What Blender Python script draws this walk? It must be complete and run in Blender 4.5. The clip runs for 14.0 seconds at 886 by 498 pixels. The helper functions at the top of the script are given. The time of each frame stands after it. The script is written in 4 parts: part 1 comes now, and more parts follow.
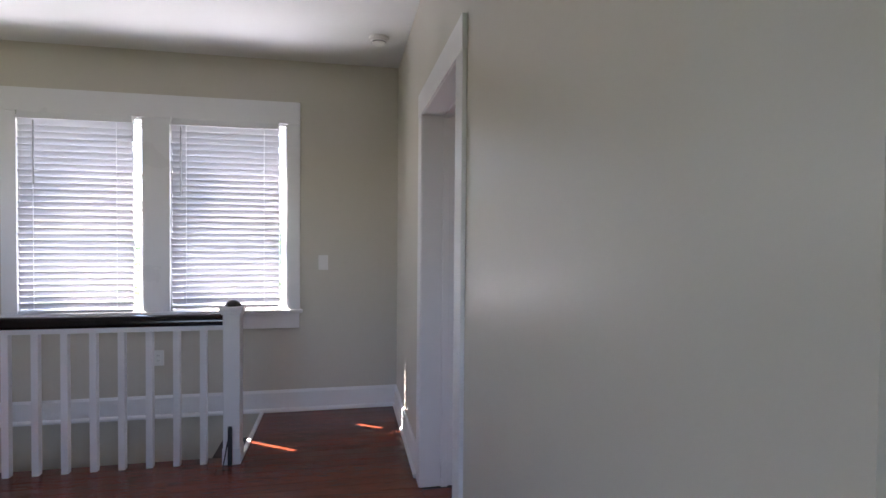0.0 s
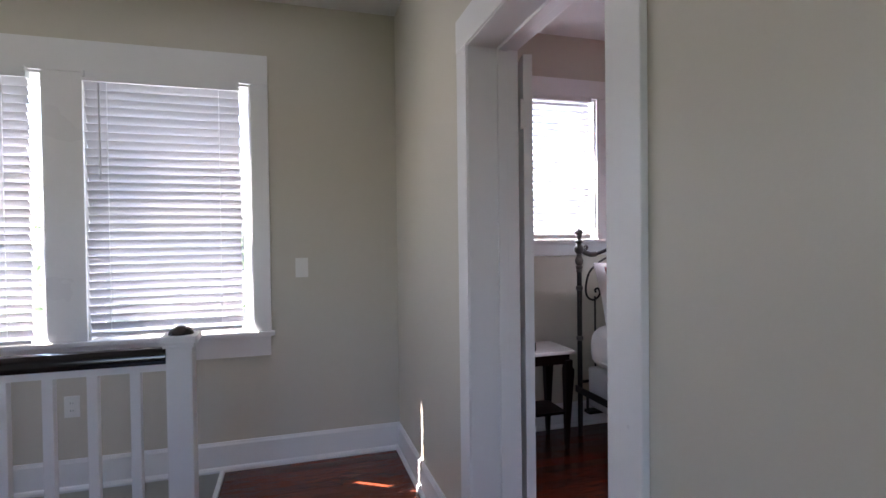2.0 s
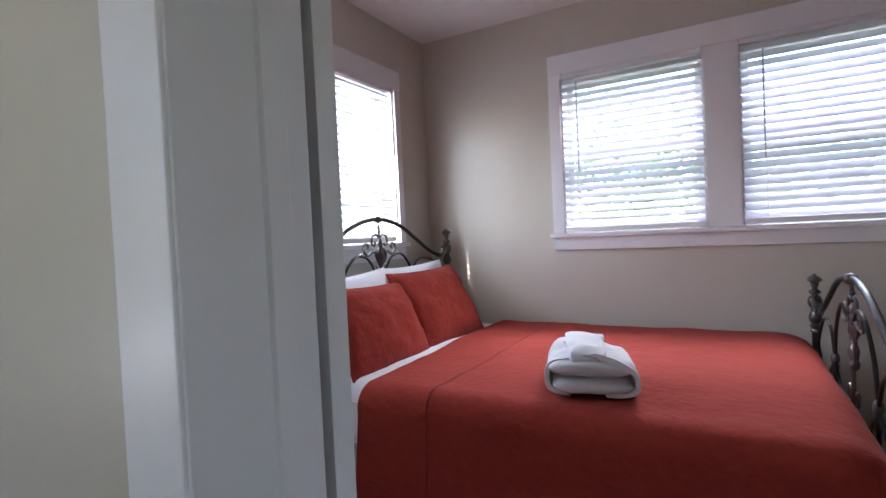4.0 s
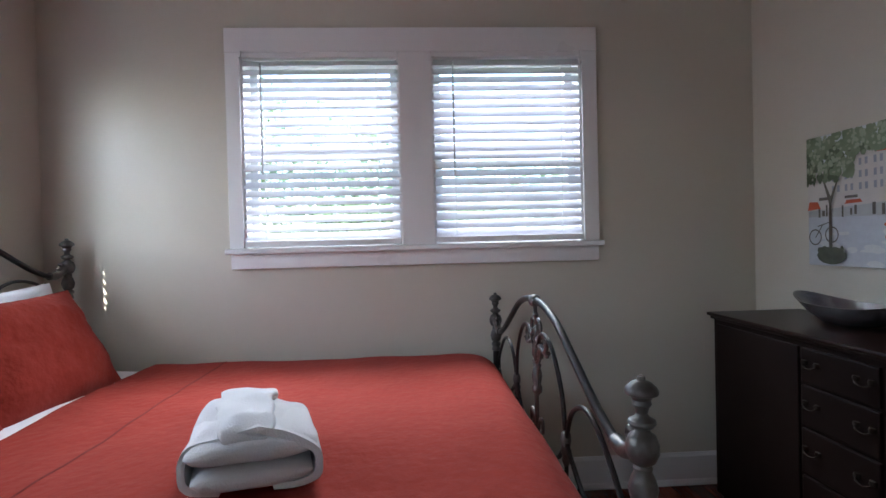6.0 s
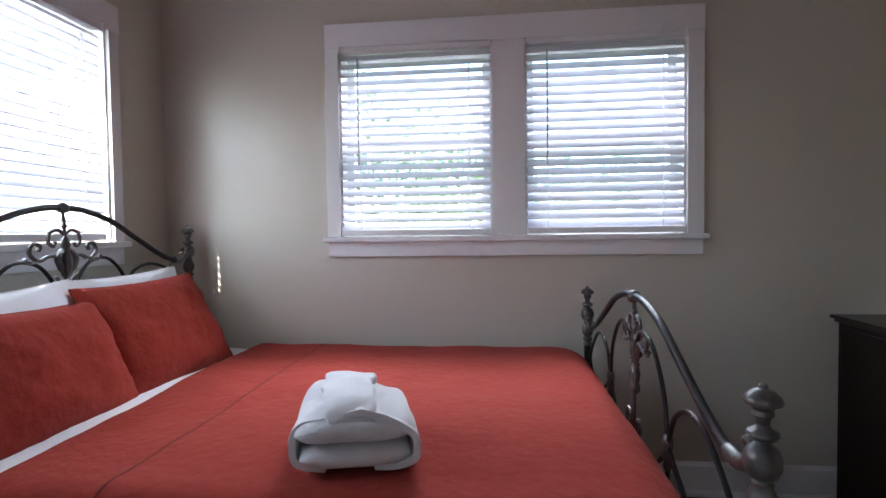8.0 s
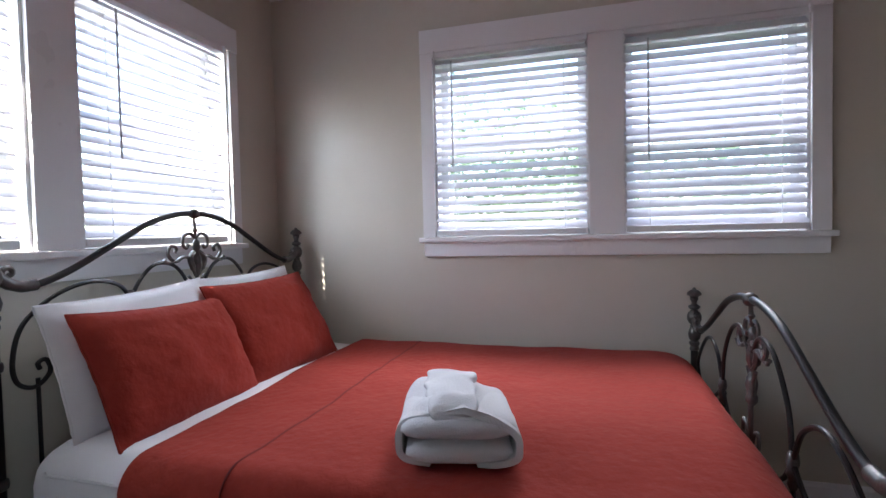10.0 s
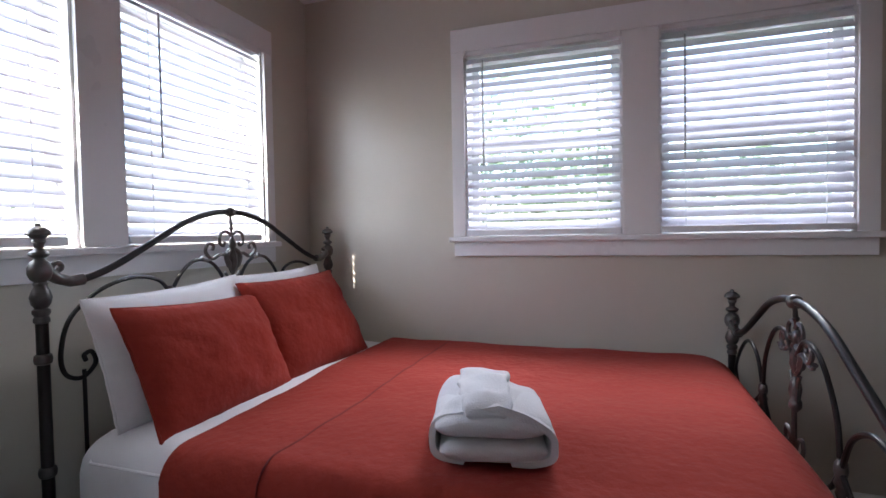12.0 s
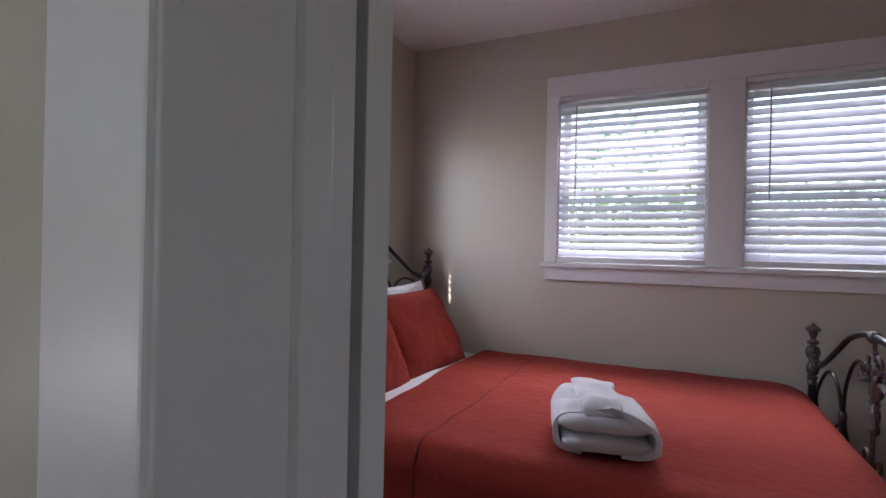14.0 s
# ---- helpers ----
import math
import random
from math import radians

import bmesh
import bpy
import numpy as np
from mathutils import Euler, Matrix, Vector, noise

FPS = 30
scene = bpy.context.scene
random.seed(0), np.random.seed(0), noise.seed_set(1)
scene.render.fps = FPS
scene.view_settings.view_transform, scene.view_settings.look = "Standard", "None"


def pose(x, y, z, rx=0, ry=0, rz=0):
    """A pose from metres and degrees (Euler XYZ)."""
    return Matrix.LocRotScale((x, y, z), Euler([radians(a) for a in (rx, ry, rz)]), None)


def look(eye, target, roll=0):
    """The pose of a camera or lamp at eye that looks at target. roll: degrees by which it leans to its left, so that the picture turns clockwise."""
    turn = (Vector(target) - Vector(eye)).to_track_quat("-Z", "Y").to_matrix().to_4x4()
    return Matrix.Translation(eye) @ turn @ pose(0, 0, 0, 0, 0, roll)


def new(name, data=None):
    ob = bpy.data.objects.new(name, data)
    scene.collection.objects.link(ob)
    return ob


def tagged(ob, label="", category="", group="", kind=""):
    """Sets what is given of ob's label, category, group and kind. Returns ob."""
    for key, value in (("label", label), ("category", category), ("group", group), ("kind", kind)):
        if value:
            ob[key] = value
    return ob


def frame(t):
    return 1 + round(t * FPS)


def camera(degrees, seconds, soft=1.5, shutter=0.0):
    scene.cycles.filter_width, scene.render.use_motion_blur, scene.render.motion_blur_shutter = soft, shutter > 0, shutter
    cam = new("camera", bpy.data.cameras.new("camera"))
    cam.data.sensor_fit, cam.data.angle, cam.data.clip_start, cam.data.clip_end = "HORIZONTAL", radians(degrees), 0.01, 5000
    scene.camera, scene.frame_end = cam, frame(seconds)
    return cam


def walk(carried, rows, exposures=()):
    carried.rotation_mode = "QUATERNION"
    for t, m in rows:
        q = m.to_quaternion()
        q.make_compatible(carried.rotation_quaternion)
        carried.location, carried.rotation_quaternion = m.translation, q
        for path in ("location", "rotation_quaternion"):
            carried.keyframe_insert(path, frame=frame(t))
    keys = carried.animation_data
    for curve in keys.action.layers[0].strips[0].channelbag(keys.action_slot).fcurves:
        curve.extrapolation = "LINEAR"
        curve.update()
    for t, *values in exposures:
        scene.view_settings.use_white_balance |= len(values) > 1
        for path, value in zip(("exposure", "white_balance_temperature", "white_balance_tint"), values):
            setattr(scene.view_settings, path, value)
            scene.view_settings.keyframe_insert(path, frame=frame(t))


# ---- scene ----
cam = camera(82.2, 14.0)
PATH = [
    (0, (0.076, 0.591, 1.368), (0.457, 2.554, 1.324), 0.5),
    (0.5, (-0.025, 0.732, 1.382), (0.385, 2.688, 1.3), 0.9),
    (1, (-0.047, 0.985, 1.342), (0.306, 2.951, 1.249), 0.3),
    (1.5, (-0.077, 1.225, 1.331), (0.288, 3.19, 1.244), -0.8),
    (2, (-0.141, 1.543, 1.313), (0.428, 3.46, 1.282), -0.7),
    (2.5, (-0.149, 1.918, 1.295), (0.661, 3.747, 1.302), -1.5),
    (3, (-0.202, 2.25, 1.311), (0.898, 3.92, 1.302), -3.1),
    (3.5, (-0.023, 2.578, 1.293), (1.411, 3.971, 1.280), -5.3),
    (4, (0.158, 2.803, 1.338), (1.896, 3.791, 1.287), -2.7),
    (4.2, (0.239, 2.894, 1.306), (2.072, 3.694, 1.299), -2.6),
    (6.3, (0.711, 2.841, 1.337), (2.706, 2.711, 1.291), -1.2),
    (6.5, (0.695, 2.85, 1.342), (2.69, 2.721, 1.288), -1.2),
    (7, (0.686, 2.848, 1.34), (2.685, 2.813, 1.278), -0.8),
    (7.5, (0.702, 2.872, 1.337), (2.699, 2.957, 1.265), -0.7),
    (8, (0.703, 2.883, 1.337), (2.69, 3.101, 1.271), -0.7),
    (8.5, (0.699, 2.896, 1.342), (2.671, 3.225, 1.282), -0.9),
    (9, (0.693, 2.902, 1.346), (2.647, 3.326, 1.287), -1.1),
    (11.5, (0.677, 2.929, 1.343), (2.57, 3.57, 1.272), -1.1),
    (12, (0.678, 2.933, 1.338), (2.567, 3.586, 1.277), -1.0),
    (12.5, (0.644, 2.913, 1.334), (2.528, 3.583, 1.297), -1.0),
    (13, (0.575, 2.909, 1.356), (2.456, 3.588, 1.354), -0.0),
    (13.5, (0.452, 2.985, 1.395), (2.323, 3.691, 1.402), 1.1),
    (14, (0.282, 3.024, 1.384), (2.090, 3.879, 1.384), 1.2),
]
EXPOSURES = [(t, stops, kelvin, tint) for t, stops, kelvin, tint in ((0.0, 3.62, 6450, 22), (2.0, 3.60, 6450, 21), (3.0, 3.66, 6400, 18), (4.0, 3.52, 6300, 14), (6.3, 3.40, 6200, 7), (9.0, 3.28, 6250, 11), (12.5, 3.12, 6400, 15), (13.3, 3.04, 6450, 17), (14.0, 2.86, 6550, 18))]
walk(cam, [(t, look(eye, target, roll)) for t, eye, target, roll in PATH], EXPOSURES)

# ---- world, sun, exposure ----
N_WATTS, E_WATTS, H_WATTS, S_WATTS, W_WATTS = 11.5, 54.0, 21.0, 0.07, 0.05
SUN_FROM = Vector((-0.839 * 0.616, 0.545 * 0.616, 0.788))
world = bpy.data.worlds.new("sky")
world.use_nodes = True
scene.world = world
sky = world.node_tree.nodes.new("ShaderNodeTexSky")
sky.sky_type, sky.sun_disc = "NISHITA", False
sky.sun_elevation, sky.sun_rotation = radians(52.0), radians(-57.0)
backg = world.node_tree.nodes["Background"]
backg.inputs["Strength"].default_value = 0.15
world.node_tree.links.new(sky.outputs["Color"], backg.inputs["Color"])
sun_data = bpy.data.lights.new("sun", "SUN")
sun_data.energy, sun_data.angle, sun_data.color = 5.0, radians(0.5), (1.0, 0.95, 0.86)
sun = new("sun", sun_data)
sun.matrix_world = look(SUN_FROM * 30, (0, 0, 0))


# ---- materials ----
def material(name, base, rough=0.5, metal=0.0, vary=0.0, grain=0.0, fine=0.0, stretch=(1, 1, 1), bump=0.0, bump_scale=60.0, per_object=0.0, spec=0.5, dark=None, sheen=0.0, coat=0.0, rough_vary=0.0):
    """A principled material: colour varied at two scales (vary at a few per metre, grain at fine per metre), relief and gloss variation."""
    m = bpy.data.materials.new(name)
    m.use_nodes = True
    nt = m.node_tree
    N, L = nt.nodes, nt.links
    b = N["Principled BSDF"]
    b.inputs["Roughness"].default_value = rough
    b.inputs["Metallic"].default_value = metal
    b.inputs["Specular IOR Level"].default_value = spec
    b.inputs["Sheen Weight"].default_value = sheen
    b.inputs["Coat Weight"].default_value = coat
    b.inputs["Coat Roughness"].default_value = 0.15
    tc, mp = N.new("ShaderNodeTexCoord"), N.new("ShaderNodeMapping")
    mp.inputs["Scale"].default_value = stretch
    L.new(tc.outputs["Object"], mp.inputs["Vector"])
    if per_object:
        offset = N.new("ShaderNodeMath")
        offset.operation = "MULTIPLY"
        offset.inputs[1].default_value = 91.0
        L.new(N.new("ShaderNodeObjectInfo").outputs["Random"], offset.inputs[0])
        L.new(offset.outputs[0], mp.inputs["Location"])
    colour = None
    tint = dark if dark else tuple(c * 0.55 for c in base)

    def layer(fac_socket, amount, previous):
        mix = N.new("ShaderNodeMix")
        mix.data_type = "RGBA"
        mul = N.new("ShaderNodeMath")
        mul.operation = "MULTIPLY"
        mul.inputs[1].default_value = amount
        L.new(fac_socket, mul.inputs[0])
        L.new(mul.outputs[0], mix.inputs["Factor"])
        if previous is None:
            mix.inputs["A"].default_value = (*base, 1)
        else:
            L.new(previous, mix.inputs["A"])
        mix.inputs["B"].default_value = (*tint, 1)
        return mix.outputs["Result"]

    big = N.new("ShaderNodeTexNoise")
    big.inputs["Scale"].default_value, big.inputs["Detail"].default_value = 2.3, 4
    L.new(mp.outputs["Vector"], big.inputs["Vector"])
    if vary:
        colour = layer(big.outputs["Fac"], vary, colour)
    if grain:
        small = N.new("ShaderNodeTexNoise")
        small.inputs["Scale"].default_value, small.inputs["Detail"].default_value = fine or 40, 6
        L.new(mp.outputs["Vector"], small.inputs["Vector"])
        ramp = N.new("ShaderNodeMapRange")
        ramp.inputs["From Min"].default_value, ramp.inputs["From Max"].default_value = 0.35, 0.7
        L.new(small.outputs["Fac"], ramp.inputs["Value"])
        colour = layer(ramp.outputs["Result"], grain, colour)
    if per_object:
        info = N.new("ShaderNodeObjectInfo")
        colour = layer(info.outputs["Random"], per_object, colour)
    if colour is None:
        b.inputs["Base Color"].default_value = (*base, 1)
    else:
        L.new(colour, b.inputs["Base Color"])
    if rough_vary:
        rr = N.new("ShaderNodeMapRange")
        rr.inputs["To Min"].default_value, rr.inputs["To Max"].default_value = rough - rough_vary, rough + rough_vary
        L.new(big.outputs["Fac"], rr.inputs["Value"])
        L.new(rr.outputs["Result"], b.inputs["Roughness"])
    if bump:
        bn, bp = N.new("ShaderNodeTexNoise"), N.new("ShaderNodeBump")
        bn.inputs["Scale"].default_value, bn.inputs["Detail"].default_value = bump_scale, 5
        bp.inputs["Strength"].default_value, bp.inputs["Distance"].default_value = bump, 0.01
        L.new(mp.outputs["Vector"], bn.inputs["Vector"])
        L.new(bn.outputs["Fac"], bp.inputs["Height"])
        L.new(bp.outputs["Normal"], b.inputs["Normal"])
    return m


def translucent(name, base, through_colour, share):
    """A thin white plastic or leaf: principled, mixed with light that passes through."""
    m = material(name, base, rough=0.4, vary=0.08)
    N, L = m.node_tree.nodes, m.node_tree.links
    tr, mix = N.new("ShaderNodeBsdfTranslucent"), N.new("ShaderNodeMixShader")
    tr.inputs["Color"].default_value = (*through_colour, 1)
    mix.inputs["Fac"].default_value = share
    L.new(N["Principled BSDF"].outputs[0], mix.inputs[1])
    L.new(tr.outputs[0], mix.inputs[2])
    L.new(mix.outputs[0], N["Material Output"].inputs["Surface"])
    return m


PAINT = material("beige wall paint", (0.58, 0.542, 0.465), rough=0.34, vary=0.10, grain=0.05, fine=14, bump=0.022, bump_scale=90, rough_vary=0.03, dark=(0.48, 0.43, 0.35))
CEIL = material("white ceiling paint", (0.80, 0.80, 0.79), rough=0.8, vary=0.08, grain=0.04, fine=20, bump=0.08, bump_scale=120, dark=(0.66, 0.66, 0.64))
TRIM = material("white gloss trim paint", (0.79, 0.785, 0.795), rough=0.3, vary=0.10, grain=0.06, fine=9, bump=0.05, bump_scale=35, dark=(0.66, 0.65, 0.63), rough_vary=0.08)
PLANK = material("dark red stained oak", (0.17, 0.038, 0.017), rough=0.20, vary=0.35, grain=0.55, fine=9, stretch=(1.2, 14, 14), bump=0.05, bump_scale=22, per_object=0.5, dark=(0.06, 0.014, 0.008), rough_vary=0.06)
UNDER = material("dark floor joint", (0.012, 0.007, 0.005), rough=0.8)
SLAT = translucent("white blind slat", (0.81, 0.80, 0.83), (0.86, 0.86, 0.95), 0.24)
# Greyer, less translucent slat: the hall blinds' shaded look is put into the colour.
SLAT_SHADED = translucent("shade-darkened white slat", (0.64, 0.63, 0.66), (0.80, 0.80, 0.86), 0.05)
CORD = translucent("white cord", (0.80, 0.80, 0.80), (0.88, 0.88, 0.92), 0.5)
SASH = material("white vinyl sash", (0.78, 0.78, 0.79), rough=0.35, vary=0.06)
PLASTIC = material("white plastic", (0.80, 0.79, 0.76), rough=0.35, vary=0.05)
RAILWOOD = material("black brown gloss rail", (0.014, 0.010, 0.010), rough=0.16, vary=0.3, grain=0.3, fine=12, stretch=(1, 10, 10))
BLACK = material("black iron", (0.015, 0.014, 0.014), rough=0.4, bump=0.1, bump_scale=80)
IRON = material("antique pewter iron", (0.15, 0.140, 0.132), rough=0.38, metal=0.6, vary=0.5, grain=0.4, fine=45, bump=0.12, bump_scale=70, dark=(0.03, 0.026, 0.024), rough_vary=0.1)
IRON_DARK = material("dark bronze iron tube", (0.035, 0.032, 0.032), rough=0.36, metal=0.7, vary=0.4, bump=0.06, bump_scale=60)
CORAL = material("coral quilted cotton", (0.295, 0.040, 0.027), rough=0.9, vary=0.35, grain=0.30, fine=38, bump=0.65, bump_scale=30, dark=(0.205, 0.021, 0.015), sheen=0.04, spec=0.06)
CORAL_SEAM = material("dark coral seam", (0.16, 0.016, 0.012), rough=0.9)
LINEN = material("white cotton sheet", (0.80, 0.80, 0.81), rough=0.85, vary=0.1, bump=0.22, bump_scale=9, dark=(0.7, 0.7, 0.72), spec=0.2)
TOWEL = material("white terry towel", (0.68, 0.68, 0.685), rough=0.95, vary=0.12, grain=0.06, fine=220, bump=0.32, bump_scale=240, dark=(0.56, 0.56, 0.58), sheen=0.2, spec=0.1)
BOXSPRING = material("grey white ticking", (0.55, 0.55, 0.57), rough=0.9, vary=0.1, bump=0.1)
MAHOGANY = material("dark mahogany", (0.012, 0.005, 0.004), rough=0.30, vary=0.4, grain=0.5, fine=10, stretch=(1.5, 12, 12), dark=(0.010, 0.005, 0.004), spec=0.22)
BRASS = material("aged brass", (0.022, 0.016, 0.012), rough=0.75, metal=0.3, vary=0.3, spec=0.15)
MARBLE = material("white marble", (0.74, 0.71, 0.69), rough=0.2, vary=0.3, grain=0.35, fine=7, dark=(0.50, 0.42, 0.40))
NAVY = material("navy nylon", (0.018, 0.022, 0.035), rough=0.7, vary=0.2, bump=0.1, bump_scale=120)
MAHOGANY_SATIN = material("satin dark mahogany", (0.0075, 0.0036, 0.003), rough=0.48, vary=0.4, grain=0.5, fine=10, stretch=(1.5, 12, 12), dark=(0.007, 0.004, 0.003), spec=0.12)
PEWTER = material("dark silver bowl", (0.34, 0.33, 0.35), rough=0.26, metal=0.9, vary=0.3)


def glass_material():
    m = bpy.data.materials.new("window glass")
    m.use_nodes = True
    N, L = m.node_tree.nodes, m.node_tree.links
    clear, gloss, mix = N.new("ShaderNodeBsdfTransparent"), N.new("ShaderNodeBsdfGlossy"), N.new("ShaderNodeMixShader")
    clear.inputs["Color"].default_value = (0.95, 0.97, 0.96, 1)
    gloss.inputs["Roughness"].default_value = 0.02
    mix.inputs["Fac"].default_value = 0.06
    L.new(clear.outputs[0], mix.inputs[1])
    L.new(gloss.outputs[0], mix.inputs[2])
    L.new(mix.outputs[0], N["Material Output"].inputs["Surface"])
    return m


GLASS = glass_material()


# ---- mesh helpers ----
def mesh_of(bm, name, mat, smooth=False):
    bmesh.ops.recalc_face_normals(bm, faces=bm.faces)
    me = bpy.data.meshes.new(name)
    bm.to_mesh(me)
    bm.free()
    if smooth:
        me.shade_smooth()
        me.set_sharp_from_angle(angle=radians(40))
    me.materials.append(mat)
    return me


def part(name, bm, mat, parent, label="", smooth=False):
    ob = new(name, mesh_of(bm, name, mat, smooth))
    ob.parent = parent
    return tagged(ob, label)


def shared(name, me, parent, m):
    ob = new(name, me)
    ob.parent = parent
    ob.matrix_basis = m
    return ob


def thing(name, at, label, category, group="", kind=""):
    ob = new(name)
    ob.empty_display_size = 0.05
    ob.location = at
    return tagged(ob, label, category, group, kind)


def solid(name, bm, mat, label, category, kind="", smooth=False, group=""):
    return tagged(new(name, mesh_of(bm, name, mat, smooth)), label, category, group, kind)


def box(bm, x0, y0, z0, x1, y1, z1, bevel=0.0):
    g = bmesh.ops.create_cube(bm, size=1, matrix=Matrix.Translation(((x0 + x1) / 2, (y0 + y1) / 2, (z0 + z1) / 2)) @ Matrix.Diagonal((abs(x1 - x0), abs(y1 - y0), abs(z1 - z0), 1)))
    if bevel:
        es = list({e for v in g["verts"] for e in v.link_edges})
        bmesh.ops.bevel(bm, geom=es, offset=bevel, segments=2, affect="EDGES", profile=0.6)
    return bm


def boxed(*args, bevel=0.0):
    return box(bmesh.new(), *args, bevel=bevel)


def lathe(bm, profile, at=(0, 0, 0), sides=16):
    """Turn (radius, z) pairs about the upright through at."""
    rings = []
    for r, z in profile:
        rings.append([bm.verts.new((at[0] + r * math.cos(2 * math.pi * k / sides), at[1] + r * math.sin(2 * math.pi * k / sides), at[2] + z)) for k in range(sides)])
    for a, b in zip(rings, rings[1:]):
        for k in range(sides):
            bm.faces.new((a[k], a[(k + 1) % sides], b[(k + 1) % sides], b[k]))
    bm.faces.new(rings[0][::-1])
    bm.faces.new(rings[-1])
    return bm


def sweep(bm, pts, radius, sides=8, flat=1.0):
    """A round bar along pts; radius: a number or one for each point."""
    pts = [Vector(p) for p in pts]
    rad = radius if isinstance(radius, (list, tuple)) else [radius] * len(pts)
    rings, up = [], None
    for i, p in enumerate(pts):
        t = (pts[min(i + 1, len(pts) - 1)] - pts[max(i - 1, 0)]).normalized()
        if up is None:
            up = Vector((0, 0, 1)) if abs(t.z) < 0.9 else Vector((1, 0, 0))
        side = t.cross(up).normalized()
        up = side.cross(t).normalized()
        rings.append([bm.verts.new(p + rad[i] * (math.cos(2 * math.pi * k / sides) * side + flat * math.sin(2 * math.pi * k / sides) * up)) for k in range(sides)])
    for a, b in zip(rings, rings[1:]):
        for k in range(sides):
            bm.faces.new((a[k], a[(k + 1) % sides], b[(k + 1) % sides], b[k]))
    bm.faces.new(rings[0][::-1])
    bm.faces.new(rings[-1])
    return bm


def spline(ctrl, n=8):
    """Points on a Catmull-Rom curve through ctrl."""
    c = [Vector(p) for p in ctrl]
    c = [c[0] * 2 - c[1]] + c + [c[-1] * 2 - c[-2]]
    out = []
    for i in range(1, len(c) - 2):
        for k in range(n):
            t = k / n
            out.append(0.5 * (2 * c[i] + (c[i + 1] - c[i - 1]) * t + (2 * c[i - 1] - 5 * c[i] + 4 * c[i + 1] - c[i + 2]) * t * t + (3 * c[i] - c[i - 1] - 3 * c[i + 1] + c[i + 2]) * t ** 3))
    return out + [c[-2]]


def extrude_profile(profile, a, b, inward):
    """A moulding: the (out, up) profile carried from a to b along the floor, out along inward."""
    bm = bmesh.new()
    a, b, n = Vector(a), Vector(b), Vector(inward)
    ends = [[bm.verts.new(p + n * o + Vector((0, 0, u))) for o, u in profile] for p in (a, b)]
    k = len(profile)
    for i in range(k):
        bm.faces.new((ends[0][i], ends[0][(i + 1) % k], ends[1][(i + 1) % k], ends[1][i]))
    bm.faces.new(ends[0])
    bm.faces.new(ends[1][::-1])
    return bm


# ---- the plan ----
CEILING = 2.73
NORTH = 4.71          # inner face of the window wall of hall and bedroom
HALL_E, ROOM_W = 0.497, 0.672
ROOM_E, ROOM_S = 3.345, 1.02
HALL_W, HALL_S = -3.2, -0.9
DOOR_A, DOOR_B, DOOR_H = 2.455, 3.31, 2.03
STAIR_X, STAIR_Y = -0.545, 3.90


def wall_along_x(name, y0, y1, x0, x1, z0, z1, holes, label):
    """A wall between y0 and y1 with holes (xa, xb, za, zb), in order of x."""
    bm, x = bmesh.new(), x0
    for xa, xb, za, zb in holes:
        box(bm, x, y0, z0, xa, y1, z1)
        box(bm, xa, y0, z0, xb, y1, za)
        box(bm, xa, y0, zb, xb, y1, z1)
        x = xb
    box(bm, x, y0, z0, x1, y1, z1)
    return solid(name, bm, PAINT, label, "wall", "structure")


def wall_along_y(name, x0, x1, y0, y1, z0, z1, holes, label):
    bm, y = bmesh.new(), y0
    for ya, yb, za, zb in holes:
        box(bm, x0, y, z0, x1, ya, z1)
        if za > z0:
            box(bm, x0, ya, z0, x1, yb, za)
        box(bm, x0, ya, zb, x1, yb, z1)
        y = yb
    box(bm, x0, y, z0, x1, y1, z1)
    return solid(name, bm, PAINT, label, "wall", "structure")


HALL_WIN = dict(units=((-2.20, -1.385), (-1.20, -0.362)), outer=(-2.30, -0.265), sill=0.80, head=2.235, top=2.405, low=0.655)
ROOM_WIN_N = dict(units=((1.13, 1.94), (2.112, 2.93)), outer=(1.035, 2.992), sill=1.312, head=2.305, top=2.43, low=1.202)
ROOM_WIN_E = dict(units=((1.957, 2.745), (2.912, 3.715)), outer=(1.878, 3.786), sill=1.318, head=2.308, top=2.432, low=1.214)

wall_along_x("wall_north", NORTH, NORTH + 0.17, HALL_W - 0.1, ROOM_E + 0.17, -3.0, CEILING + 0.1,
             [(a, b, w["sill"], w["head"]) for w in (HALL_WIN, ROOM_WIN_N) for a, b in w["units"]], "beige painted plaster wall with tall windows")
wall_along_y("wall_hall_east", HALL_E, ROOM_W, HALL_S, NORTH - 0.001, -0.1, CEILING + 0.1, [(DOOR_A - 0.025, DOOR_B + 0.025, -0.1, DOOR_H + 0.025)], "beige satin painted wall between hall and bedroom")
wall_along_y("wall_east", ROOM_E, ROOM_E + 0.17, ROOM_S - 0.12, NORTH - 0.001, -0.3, CEILING + 0.1,
             [(a, b, ROOM_WIN_E["sill"], ROOM_WIN_E["head"]) for a, b in ROOM_WIN_E["units"]], "beige painted bedroom wall with double window")
wall_along_x("wall_south", ROOM_S - 0.12, ROOM_S, ROOM_W + 0.001, ROOM_E - 0.001, -0.1, CEILING + 0.1, [], "beige painted bedroom wall behind the dresser")
# The opening in this unseen end wall is added to let light in.
wall_along_y("wall_west", HALL_W - 0.1, HALL_W, HALL_S, NORTH - 0.001, -3.0, CEILING + 0.1, [(3.75, 4.15, 1.5, 2.2)], "beige painted hall end wall")
# Opening added out of view, so daylight and a fill lamp reach the hall.
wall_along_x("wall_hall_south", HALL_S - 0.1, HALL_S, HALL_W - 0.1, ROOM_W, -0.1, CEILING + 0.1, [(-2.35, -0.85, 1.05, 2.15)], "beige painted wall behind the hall")
